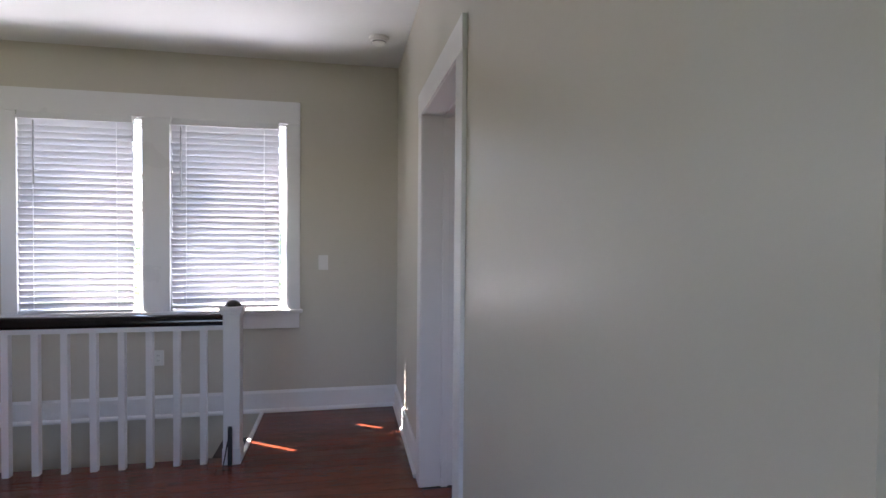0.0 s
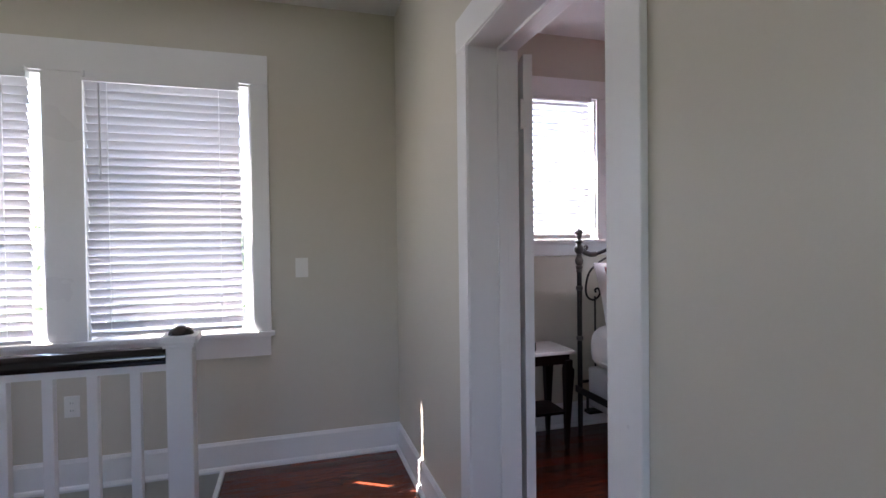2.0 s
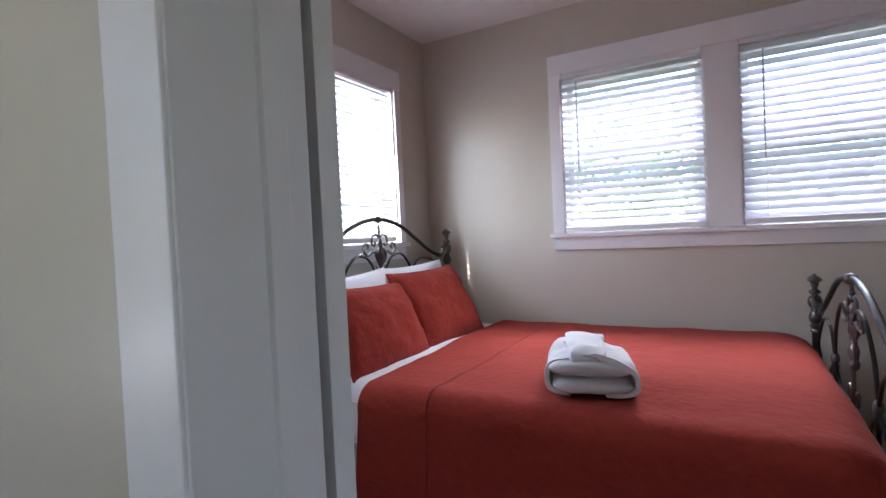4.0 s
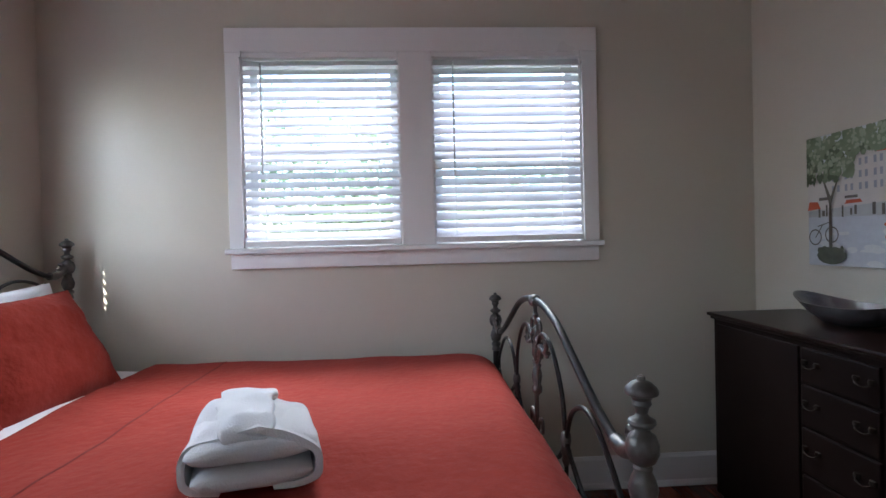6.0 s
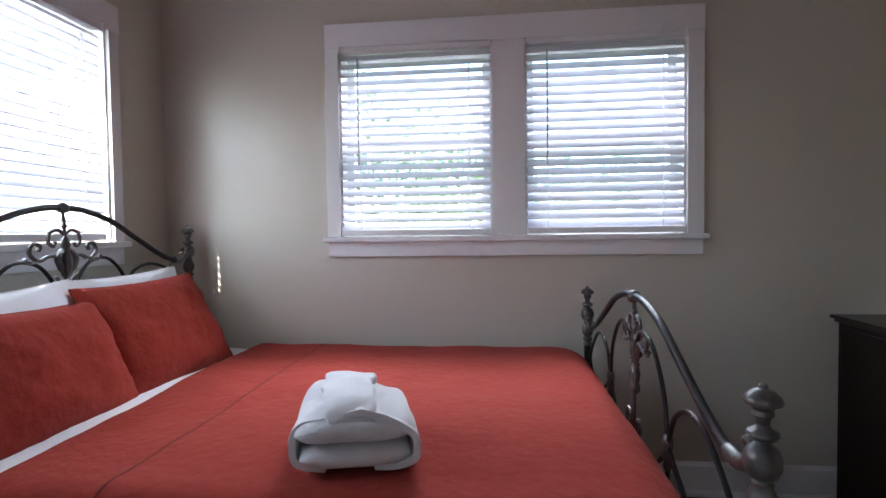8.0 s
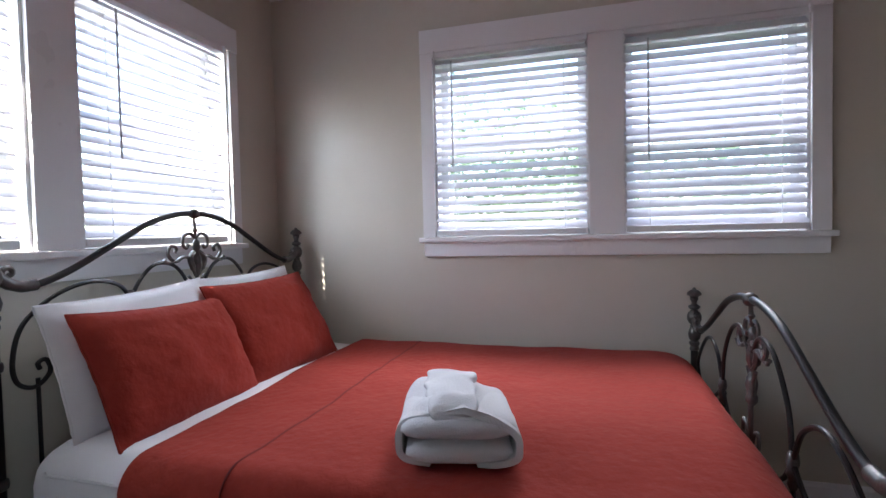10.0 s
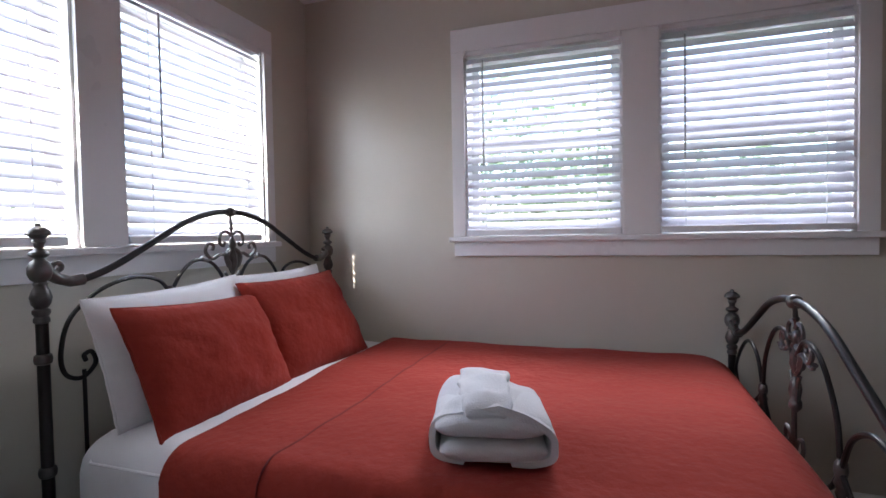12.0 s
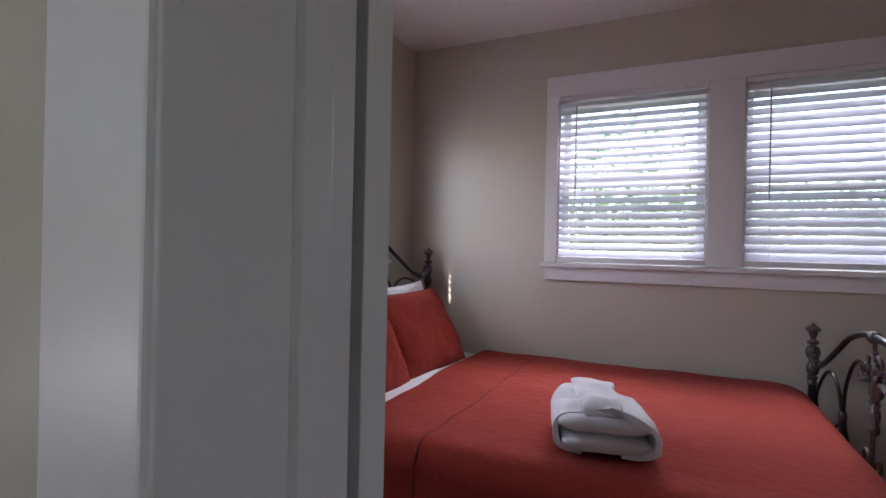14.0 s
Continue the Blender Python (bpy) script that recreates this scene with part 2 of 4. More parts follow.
# the cased opening in which the walk begins
wall_along_x("wall_partition", 0.836, 1.01, HALL_W + 0.001, HALL_E - 0.001, 0.0, CEILING - 0.001, [(-2.60, 0.388, -0.0, 2.28)], "beige painted partition with a cased opening")
bm = bmesh.new()
box(bm, -2.60, 0.834, 0.0, -2.588, 1.012, 2.27)
box(bm, -2.60, 0.834, 2.268, 0.386, 1.012, 2.279)
solid("trim_opening", bm, TRIM, "white painted jamb lining of the hall opening", "trim", "structure")
solid("ceiling", boxed(HALL_W - 0.1, HALL_S - 0.1, CEILING, ROOM_E + 0.17, NORTH + 0.17, CEILING + 0.12), CEIL, "flat white painted plaster ceiling", "ceiling", "structure")

# floors: sub-floor, then planks further below
bm = bmesh.new()
box(bm, HALL_W, HALL_S, -0.25, ROOM_E, STAIR_Y, -0.012)
box(bm, STAIR_X, STAIR_Y, -0.25, ROOM_E, NORTH, -0.012)
floor = solid("floor", bm, UNDER, "dark red stained hardwood strip floor", "floor", "structure")
solid("floor_lower", boxed(HALL_W, STAIR_Y - 1.0, -3.0, STAIR_X + 1.0, NORTH, -2.9), PLANK, "dark wood floor at the foot of the stairs", "floor", "structure")
solid("wall_stairwell", boxed(HALL_W, STAIR_Y - 0.1, -3.0, STAIR_X + 1.0, STAIR_Y - 0.002, -0.26), PAINT, "beige painted stairwell wall below the rail", "wall", "structure")
solid("wall_stairwell_end", boxed(STAIR_X + 0.9, STAIR_Y, -3.0, STAIR_X + 1.0, NORTH, -0.26), PAINT, "beige painted wall under the landing", "wall", "structure")

# baseboards
BASE = ((0, 0), (0.030, 0), (0.030, 0.012), (0.024, 0.024), (0.017, 0.030), (0.017, 0.150), (0.011, 0.160), (0.008, 0.168), (0, 0.168))


def baseboard(a, b, inward):
    solid("baseboard", extrude_profile(BASE, (*a, 0), (*b, 0), inward), TRIM, "white painted baseboard with shoe moulding", "baseboard", "structure")


baseboard((HALL_W, NORTH), (HALL_E, NORTH), (0, -1, 0))
baseboard((HALL_E, NORTH - 0.03), (HALL_E, DOOR_B + 0.117), (-1, 0, 0))
baseboard((HALL_E, DOOR_A - 0.117), (HALL_E, 1.01), (-1, 0, 0))
baseboard((ROOM_W, NORTH), (ROOM_E, NORTH), (0, -1, 0))
baseboard((ROOM_E, NORTH - 0.03), (ROOM_E, ROOM_S), (-1, 0, 0))
baseboard((ROOM_W, ROOM_S), (ROOM_E - 0.03, ROOM_S), (0, 1, 0))
baseboard((ROOM_W, DOOR_B + 0.117), (ROOM_W, NORTH - 0.03), (1, 0, 0))
baseboard((ROOM_W, ROOM_S + 0.03), (ROOM_W, DOOR_A - 0.117), (1, 0, 0))


# ---- windows with their blinds ----
def to_wall(kind):
    """From window coordinates (u along the wall, v out of the wall into the room, z) to the world."""
    if kind == "north":
        return Matrix(((1, 0, 0, 0), (0, -1, 0, NORTH), (0, 0, 1, 0), (0, 0, 0, 1)))
    return Matrix(((0, -1, 0, ROOM_E), (1, 0, 0, 0), (0, 0, 1, 0), (0, 0, 0, 1)))


def window(name, w, wall, label):
    m = to_wall(wall)
    top = thing(name, (0, 0, 0), label, "window", kind="structure")
    (a0, a1), (b0, b1) = w["units"]
    o0, o1 = w["outer"]
    z0, z1, zt, zl = w["sill"], w["head"], w["top"], w["low"]

    def piece(pname, u0, v0, za, u1, v1, zb, mat, bevel=0.003, plabel="", parent=top):
        bm = boxed(u0, v0, za, u1, v1, zb, bevel=bevel)
        bm.transform(m)
        return part(pname, bm, mat, parent, plabel)

    piece("head_casing", o0, 0.0, z1, o1, 0.024, zt, TRIM)
    piece("side_casing", o0, 0.0, z0, a0, 0.020, z1, TRIM)
    piece("side_casing", b1, 0.0, z0, o1, 0.020, z1, TRIM)
    piece("mullion", a1, 0.0, z0, b0, 0.020, z1, TRIM)
    piece("sill", o0 - 0.02, -0.10, z0 - 0.028, o1 + 0.02, 0.042, z0 - 0.001, TRIM, 0.006)
    piece("apron", o0 + 0.004, 0.0, zl, o1 - 0.004, 0.018, z0 - 0.028, TRIM)
    mid = z0 + (z1 - z0) * 0.5
    for u0, u1 in w["units"]:
        bm = bmesh.new()
        box(bm, u0, -0.165, z0, u0 + 0.012, -0.0, z1)
        box(bm, u1 - 0.012, -0.165, z0, u1, -0.0, z1)
        box(bm, u0 + 0.012, -0.165, z1 - 0.012, u1 - 0.012, -0.0, z1)
        bm.transform(m)
        part("jamb_liner", bm, TRIM, top)
        for za, zb, v in ((z0, mid + 0.02, -0.10), (mid - 0.02, z1 - 0.012, -0.135)):
            bm = bmesh.new()
            box(bm, u0 + 0.012, v - 0.017, za, u0 + 0.052, v + 0.017, zb, 0.003)
            box(bm, u1 - 0.052, v - 0.017, za, u1 - 0.012, v + 0.017, zb, 0.003)
            box(bm, u0 + 0.052, v - 0.017, za, u1 - 0.052, v + 0.017, za + 0.045, 0.003)
            box(bm, u0 + 0.052, v - 0.017, zb - 0.04, u1 - 0.052, v + 0.017, zb, 0.003)
            bm.transform(m)
            s = part("sash", bm, SASH, top)
            bm = boxed(u0 + 0.05, v - 0.002, za + 0.04, u1 - 0.05, v + 0.002, zb - 0.035)
            bm.transform(m)
            part("pane", bm, GLASS, s).visible_shadow = False
    return top


def slat_mesh(width, tilt, mat, depth=0.05):
    """One slightly crowned slat, tilt in degrees: the room edge goes down as it grows."""
    bm = bmesh.new()
    rows = []
    c, s = math.cos(radians(tilt)), math.sin(radians(tilt))
    for k in range(5):
        f = k / 4 - 0.5
        v, z = f * depth, 0.0022 * (1 - 4 * f * f)
        for dz in ((0.0013, -0.0013),):
            rows.append([[bm.verts.new((u, v * c + (z + d) * s, -v * s + (z + d) * c)) for u in (0, width)] for d in dz])
    for r, q in zip(rows, rows[1:]):
        for i in (0, 1):
            bm.faces.new((r[i][0], r[i][1], q[i][1], q[i][0]))
        for e in (0, 1):
            bm.faces.new((r[0][e], q[0][e], q[1][e], r[1][e]))
    bm.faces.new((rows[0][0][0], rows[0][0][1], rows[0][1][1], rows[0][1][0]))
    bm.faces.new((rows[-1][0][0], rows[-1][0][1], rows[-1][1][1], rows[-1][1][0]))
    return mesh_of(bm, "slat", mat, True)


def blind(wall, u0, u1, z0, z1, pitch, tilt, label, gap=0.006, gap_right=None, wand=None, foot=0.0, cords=(0.14, 0.86), group="", hang=-0.006):
    """A slatted blind hung in a window between u0 and u1; z0 is the underside of its bottom rail."""
    top = thing("window_blind", (0, 0, 0), label, "blind", group)
    m = to_wall(wall)
    v = hang
    top.matrix_world = m
    top.rotation_mode = "QUATERNION"
    a, b = u0 + gap, u1 - (gap_right or gap)
    strip = 0.045 if tilt < 0 else 0.024
    part("head_rail", boxed(a, v - 0.028, z1 - strip, b, v + 0.028, z1, bevel=0.003), SASH, top)
    part("valance", boxed(a - 0.004, v + 0.030, z1 - strip - 0.003, b + 0.004, v + 0.036, z1 - 0.001, bevel=0.002), SASH, top)
    part("bottom_rail", boxed(a, v - 0.026, z0, b, v + 0.026, z0 + (0.02 if tilt < 0 else 0.032), bevel=0.005), SASH, top)
    for e in (a - 0.002, b - 0.010):
        part("end_bracket", boxed(e, v + 0.028, z1 - 0.03, e + 0.012, v + 0.050, z1 + 0.006, bevel=0.002), SASH, top)
    me = slat_mesh(b - a, tilt, SLAT_SHADED if tilt < 0 else SLAT)
    first, last = z0 + 0.052, z1 - strip - 0.020
    n = round((last - first) / pitch) + 1
    pitch = (last - first) / (n - 1)
    rnd = random.Random(int(u0 * 1000))
    for k in range(n):
        z = first + pitch * k
        shared("slat", me, top, Matrix.Translation((a + rnd.uniform(-0.005, 0.005), v, z)) @ pose(0, 0, 0, rnd.uniform(-1.2, 1.2) * (0.1 if tilt < 0 else 1.0), rnd.uniform(-0.1, 0.1), 0))
    hw = 0.0016
    for f in cords:
        for dv in (-0.027, 0.027):
            u = a + (b - a) * f
            part("ladder_cord", boxed(u - hw, v + dv - 0.0012, z0 + 0.02, u + hw, v + dv + 0.0012, z1 - 0.05), CORD, top)
    if wand:
        u, zb = wand
        part("tilt_wand", sweep(bmesh.new(), [(u, v + 0.044, z1 - 0.06), (u, v + 0.044, zb)], 0.0045, 6), material("clear grey wand", (0.45, 0.45, 0.46), rough=0.25) if "clear grey wand" not in bpy.data.materials else bpy.data.materials["clear grey wand"], top)
    return top


window("window_1", HALL_WIN, "north", "white double hall window with wide casing")
window("window_2", ROOM_WIN_N, "north", "white double window behind the bed")
window("window_3", ROOM_WIN_E, "east", "white double window beside the bed")
HB, NB, EB = "hall window blinds", "blinds behind the bed", "blinds beside the bed"
(ha0, ha1), (hb0, hb1) = HALL_WIN["units"]
(na0, na1), (nb0, nb1) = ROOM_WIN_N["units"]
(ea0, ea1), (eb0, eb1) = ROOM_WIN_E["units"]
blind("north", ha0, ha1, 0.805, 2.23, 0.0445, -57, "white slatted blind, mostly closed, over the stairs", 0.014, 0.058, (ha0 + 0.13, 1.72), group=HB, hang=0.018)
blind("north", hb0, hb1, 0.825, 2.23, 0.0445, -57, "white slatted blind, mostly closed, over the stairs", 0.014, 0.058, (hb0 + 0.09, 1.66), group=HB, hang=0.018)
blind("north", na0, na1, 1.318, 2.303, 0.0445, 41, "white slatted blind, half open, behind the bed", 0.006, 0.050, None, group=NB)
blind("north", nb0, nb1, 1.318, 2.303, 0.0445, 41, "white slatted blind, half open, behind the bed", 0.006, 0.050, (nb0 + 0.15, 1.66), group=NB)
blind("east", ea0, ea1, 1.324, 2.305, 0.0445, 54, "white slatted blind, nearly closed, beside the bed", 0.006, 0.006, (ea1 - 0.11, 1.67), group=EB)
blind("east", eb0, eb1, 1.322, 2.305, 0.0445, 45, "white slatted blind, half open, beside the bed", 0.006, 0.006, (eb1 - 0.11, 1.69), group=EB)

# ---- bedroom doorway and door ----
d = thing("door_1", (0, 0, 0), "white painted door frame with wide flat casing", "door frame", kind="structure")
for x0, x1 in ((HALL_E - 0.018, HALL_E), (ROOM_W, ROOM_W + 0.018)):
    part("casing", boxed(x0, DOOR_A - 0.113, 0, x1, DOOR_A - 0.004, DOOR_H + 0.004, bevel=0.003), TRIM, d)
    part("casing", boxed(x0, DOOR_B + 0.004, 0, x1, DOOR_B + 0.113, DOOR_H + 0.004, bevel=0.003), TRIM, d)
    part("head_casing", boxed(x0 - 0.002, DOOR_A - 0.113, DOOR_H + 0.004, x1 + 0.002, DOOR_B + 0.113, DOOR_H + 0.128, bevel=0.003), TRIM, d)
part("jamb", boxed(HALL_E - 0.012, DOOR_A - 0.025, 0, ROOM_W + 0.012, DOOR_A, DOOR_H, bevel=0.002), TRIM, d)
part("jamb", boxed(HALL_E - 0.012, DOOR_B, 0, ROOM_W + 0.012, DOOR_B + 0.025, DOOR_H, bevel=0.002), TRIM, d)
part("head_jamb", boxed(HALL_E - 0.012, DOOR_A - 0.025, DOOR_H, ROOM_W + 0.012, DOOR_B + 0.025, DOOR_H + 0.025, bevel=0.002), TRIM, d)
part("door_stop", boxed(0.60, DOOR_A, 0, 0.637, DOOR_A + 0.012, DOOR_H - 0.012, bevel=0.002), TRIM, d)
part("door_stop", boxed(0.60, DOOR_B - 0.012, 0, 0.637, DOOR_B, DOOR_H - 0.012, bevel=0.002), TRIM, d)
part("door_stop", boxed(0.60, DOOR_A, DOOR_H - 0.012, 0.637, DOOR_B, DOOR_H, bevel=0.002), TRIM, d)

leaf = thing("door", (0.706, DOOR_B + 0.002, 0), "white painted panel door standing wide open", "door")
leaf.rotation_euler = (0, 0, radians(-13))
LW, LT = 0.83, 0.036
bm = bmesh.new()
box(bm, 0.004, 0.004, 0.012, 0.004 + LT, 0.12, 2.02, 0.002)
box(bm, 0.004, LW - 0.115, 0.012, 0.004 + LT, LW, 2.02, 0.002)
for za, zb in ((0.012, 0.24), (0.86, 1.0), (1.90, 2.02)):
    box(bm, 0.004, 0.12, za, 0.004 + LT, LW - 0.115, zb, 0.002)
part("stiles_and_rails", bm, TRIM, leaf)
for za, zb in ((0.24, 0.86), (1.0, 1.90)):
    part("panel", boxed(0.014, 0.12, za, 0.03, LW - 0.115, zb), TRIM, leaf)
for zh in (0.23, 1.79):
    h = part("hinge", boxed(-0.012, -0.010, zh - 0.045, 0.012, 0.006, zh + 0.045, bevel=0.002), TRIM, leaf, "white painted hinge")
    part("hinge_pin", lathe(bmesh.new(), [(0.003, -0.056), (0.007, -0.052), (0.0065, 0.05), (0.007, 0.052), (0.003, 0.057)], (-0.006, -0.006, zh), 10), TRIM, h)
for sx in (-0.028, LT + 0.036):
    k = part("door_knob", lathe(bmesh.new(), [(0.008, -0.02), (0.02, -0.014), (0.026, 0), (0.02, 0.014), (0.008, 0.02)], (sx, LW - 0.06, 0.93), 14), BRASS, leaf, "aged brass knob", True)
    part("knob_shank", boxed(min(sx, 0.006), LW - 0.067, 0.923, max(sx, LT), LW - 0.053, 0.937), BRASS, k)

# ---- area lamps at the windows, fill lamps at two added openings ----
def area_lamp(name, at, facing, width, height, watts, colour=(0.92, 0.93, 1.0)):
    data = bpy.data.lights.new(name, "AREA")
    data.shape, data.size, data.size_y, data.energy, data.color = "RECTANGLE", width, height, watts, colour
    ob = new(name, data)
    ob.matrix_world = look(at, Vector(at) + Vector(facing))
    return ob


area_lamp("sky_light_behind_bed", (2.03, NORTH + 0.8, 2.0), (0, -1.0, 0.14), 2.5, 1.5, N_WATTS)
area_lamp("sky_light_beside_bed", (ROOM_E + 1.5, 2.84, 3.35), (-1.5, 0, -1.4), 2.3, 1.2, E_WATTS)
# Lamp added low outside, facing up, in place of light bounced off the ground.
area_lamp("ground_bounce_hall", (-1.28, NORTH + 1.4, 0.35), (0, -1.4, 1.15), 2.3, 1.2, H_WATTS)
# Added fill lamp behind the unseen south opening; no source is known there.
area_lamp("added_fill_hall_south", (-1.6, HALL_S - 0.12, 1.6), (0, 1, 0), 1.5, 1.1, S_WATTS, (1.0, 0.96, 0.96))
# Weak lamp added at the unseen west opening to brighten the east wall.
area_lamp("added_fill_stair_end", (HALL_W - 0.12, 3.95, 1.85), (1, 0, 0), 0.4, 0.7, W_WATTS, (0.95, 0.97, 1.0))

# ---- hall: stairs, rail, fittings ----
stairs = thing("staircase", (STAIR_X, STAIR_Y, 0), "dark wooden stairs going down behind the rail", "stairs")
for k in range(10):
    x = -0.262 * (k + 1)
    z = -0.182 * (k + 1)
    part("tread", boxed(x - 0.02, 0.0, z - 0.03, x + 0.262, NORTH - STAIR_Y - 0.02, z, bevel=0.006), MAHOGANY, stairs)
    part("riser", boxed(x + 0.245, 0.0, z, x + 0.258, NORTH - STAIR_Y - 0.02, z + 0.152), TRIM, stairs)
solid("trim_stair_edge", boxed(STAIR_X - 0.012, STAIR_Y - 0.0, -0.20, STAIR_X + 0.014, NORTH - 0.031, 0.012, bevel=0.004), TRIM, "white painted edge board of the stair landing", "trim", "structure")
solid("trim_stairwell", boxed(HALL_W + 0.001, STAIR_Y - 0.001, -0.22, STAIR_X - 0.013, STAIR_Y + 0.012, -0.013), TRIM, "white painted fascia of the stairwell", "trim", "structure")

RAIL_Y = 3.83
rail = thing("stair_railing", (-0.582, RAIL_Y, 0), "white balustrade with black handrail and square newel", "railing")
bm = boxed(-0.048, -0.048, 0, 0.048, 0.048, 0.90, bevel=0.005)
box(bm, -0.052, -0.052, 0.0, 0.052, 0.052, 0.10, 0.004)
part("newel_post", bm, TRIM, rail)
bm = boxed(-0.058, -0.058, 0.90, 0.058, 0.058, 0.918, bevel=0.005)
box(bm, -0.068, -0.068, 0.918, 0.068, 0.068, 0.948, 0.008)
part("newel_cap", bm, TRIM, rail)
part("newel_finial", lathe(bmesh.new(), [(0.050, 0.946), (0.046, 0.958), (0.034, 0.972), (0.016, 0.980), (0.004, 0.982)], sides=20), RAILWOOD, rail, "dark domed wooden finial", True)
end = HALL_W - (-0.582)
bm = bmesh.new()
prof = [(-0.030, 0.835), (0.030, 0.835), (0.034, 0.852), (0.030, 0.878), (0.018, 0.896), (0.0, 0.901), (-0.018, 0.896), (-0.030, 0.878), (-0.034, 0.852)]
ra = [[bm.verts.new((x, y, z)) for y, z in prof] for x in (end + 0.002, -0.046)]
for k in range(len(prof)):
    bm.faces.new((ra[0][k], ra[0][(k + 1) % len(prof)], ra[1][(k + 1) % len(prof)], ra[1][k]))
bm.faces.new(ra[0])
bm.faces.new(ra[1])
part("handrail", bm, RAILWOOD, rail, "glossy black-brown handrail", True)
part("subrail", boxed(end + 0.002, -0.020, 0.805, -0.046, 0.020, 0.8345, bevel=0.003), TRIM, rail)
bal = mesh_of(boxed(-0.0185, -0.0185, 0.0, 0.0185, 0.0185, 0.806, bevel=0.003), "baluster", TRIM)
for k in range(17):
    shared("baluster", bal, rail, pose(-0.165 - 0.1475 * k, 0, 0))
latch = thing("gate_latch", (-0.588, RAIL_Y - 0.052, 0), "black iron latch bar against the newel foot", "latch")
part("bar", boxed(-0.012, -0.014, 0.0, 0.012, 0.0, 0.235, bevel=0.004), BLACK, latch)
part("cord", sweep(bmesh.new(), spline([(-0.010, -0.017, 0.15), (-0.022, -0.03, 0.07), (-0.030, -0.05, 0.006), (-0.02, -0.06, 0.004)]), 0.004, 6), BLACK, latch)


def plate(name, at, label, category, kind_of):
    p = thing(name, at, label, category)
    part("cover_plate", boxed(-0.037, -0.006, -0.058, 0.037, 0, 0.058, bevel=0.003), PLASTIC, p)
    if kind_of == "switch":
        part("rocker", boxed(-0.008, -0.012, -0.014, 0.008, -0.006, 0.014, bevel=0.002), PLASTIC, p)
    else:
        for z in (-0.02, 0.02):
            s = part("socket", boxed(-0.016, -0.008, z - 0.014, 0.016, -0.006, z + 0.014, bevel=0.002), PLASTIC, p)
            for x in (-0.006, 0.006):
                part("slot", boxed(x - 0.001, -0.0086, z - 0.004, x + 0.001, -0.0079, z + 0.005), BLACK, s)


plate("light_switch", (-0.088, NORTH, 1.165), "white plastic light switch plate on the wall", "switch", "switch")
plate("wall_outlet", (-1.285, NORTH, 0.45), "white plastic double outlet under the window", "outlet", "socket")

det = thing("smoke_detector", (0.30, 4.115, CEILING), "round white smoke detector on the ceiling", "smoke detector")
part("base_ring", lathe(bmesh.new(), [(0.066, -0.016), (0.070, -0.012), (0.070, 0.0)], sides=28), PLASTIC, det, smooth=True)
part("dome", lathe(bmesh.new(), [(0.018, -0.046), (0.040, -0.043), (0.048, -0.036), (0.048, -0.03), (0.056, -0.028), (0.058, -0.016)], sides=28), PLASTIC, det, smooth=True)
part("vent_band", lathe(bmesh.new(), [(0.0495, -0.035), (0.0495, -0.031)], sides=28), BLACK, det)

# ---- the iron bed ----
BX0, BX1, HEAD_Y, FOOT_Y = 1.660, 3.252, 4.53, 2.420
MID = (BX0 + BX1) / 2
bed = thing("bed", (MID, (HEAD_Y + FOOT_Y) / 2, 0), "antique iron bed with scrolled headboard and footboard", "bed")
OFF = Vector((MID, (HEAD_Y + FOOT_Y) / 2, 0))
POST = [(0.003, 0.0), (0.009, -0.003), (0.010, -0.010), (0.022, -0.014), (0.034, -0.023), (0.038, -0.030), (0.037, -0.036), (0.026, -0.040), (0.020, -0.048), (0.022, -0.056), (0.016, -0.063), (0.013, -0.074), (0.017, -0.080), (0.030, -0.086), (0.032, -0.092), (0.026, -0.099), (0.015, -0.104), (0.020, -0.110), (0.030, -0.116), (0.037, -0.132), (0.037, -0.150), (0.029, -0.166), (0.018, -0.173), (0.022, -0.178), (0.020, -0.186), (0.028, -0.200), (0.034, -0.218), (0.029, -0.238), (0.019, -0.250), (0.027, -0.255), (0.028, -0.264), (0.021, -0.274), (0.025, -0.282), (0.025, -0.291), (0.018, -0.296)]


TWIST = [Matrix.Identity(4)]


def bed_part(name, bm, mat=IRON_DARK, parent=None, label="", smooth=True):
    bm.transform(Matrix.Translation(-OFF) @ TWIST[0])
    return part(name, bm, mat, parent or bed, label, smooth)


def scroll(c, r0, r1, a0, a1, y, n=18):
    """A spiral in the plane of the bed end, about c = (x, z)."""
    return [(c[0] + (r0 + (r1 - r0) * k / n) * math.cos(radians(a0 + (a1 - a0) * k / n)), y, c[1] + (r0 + (r1 - r0) * k / n) * math.sin(radians(a0 + (a1 - a0) * k / n))) for k in range(n + 1)]


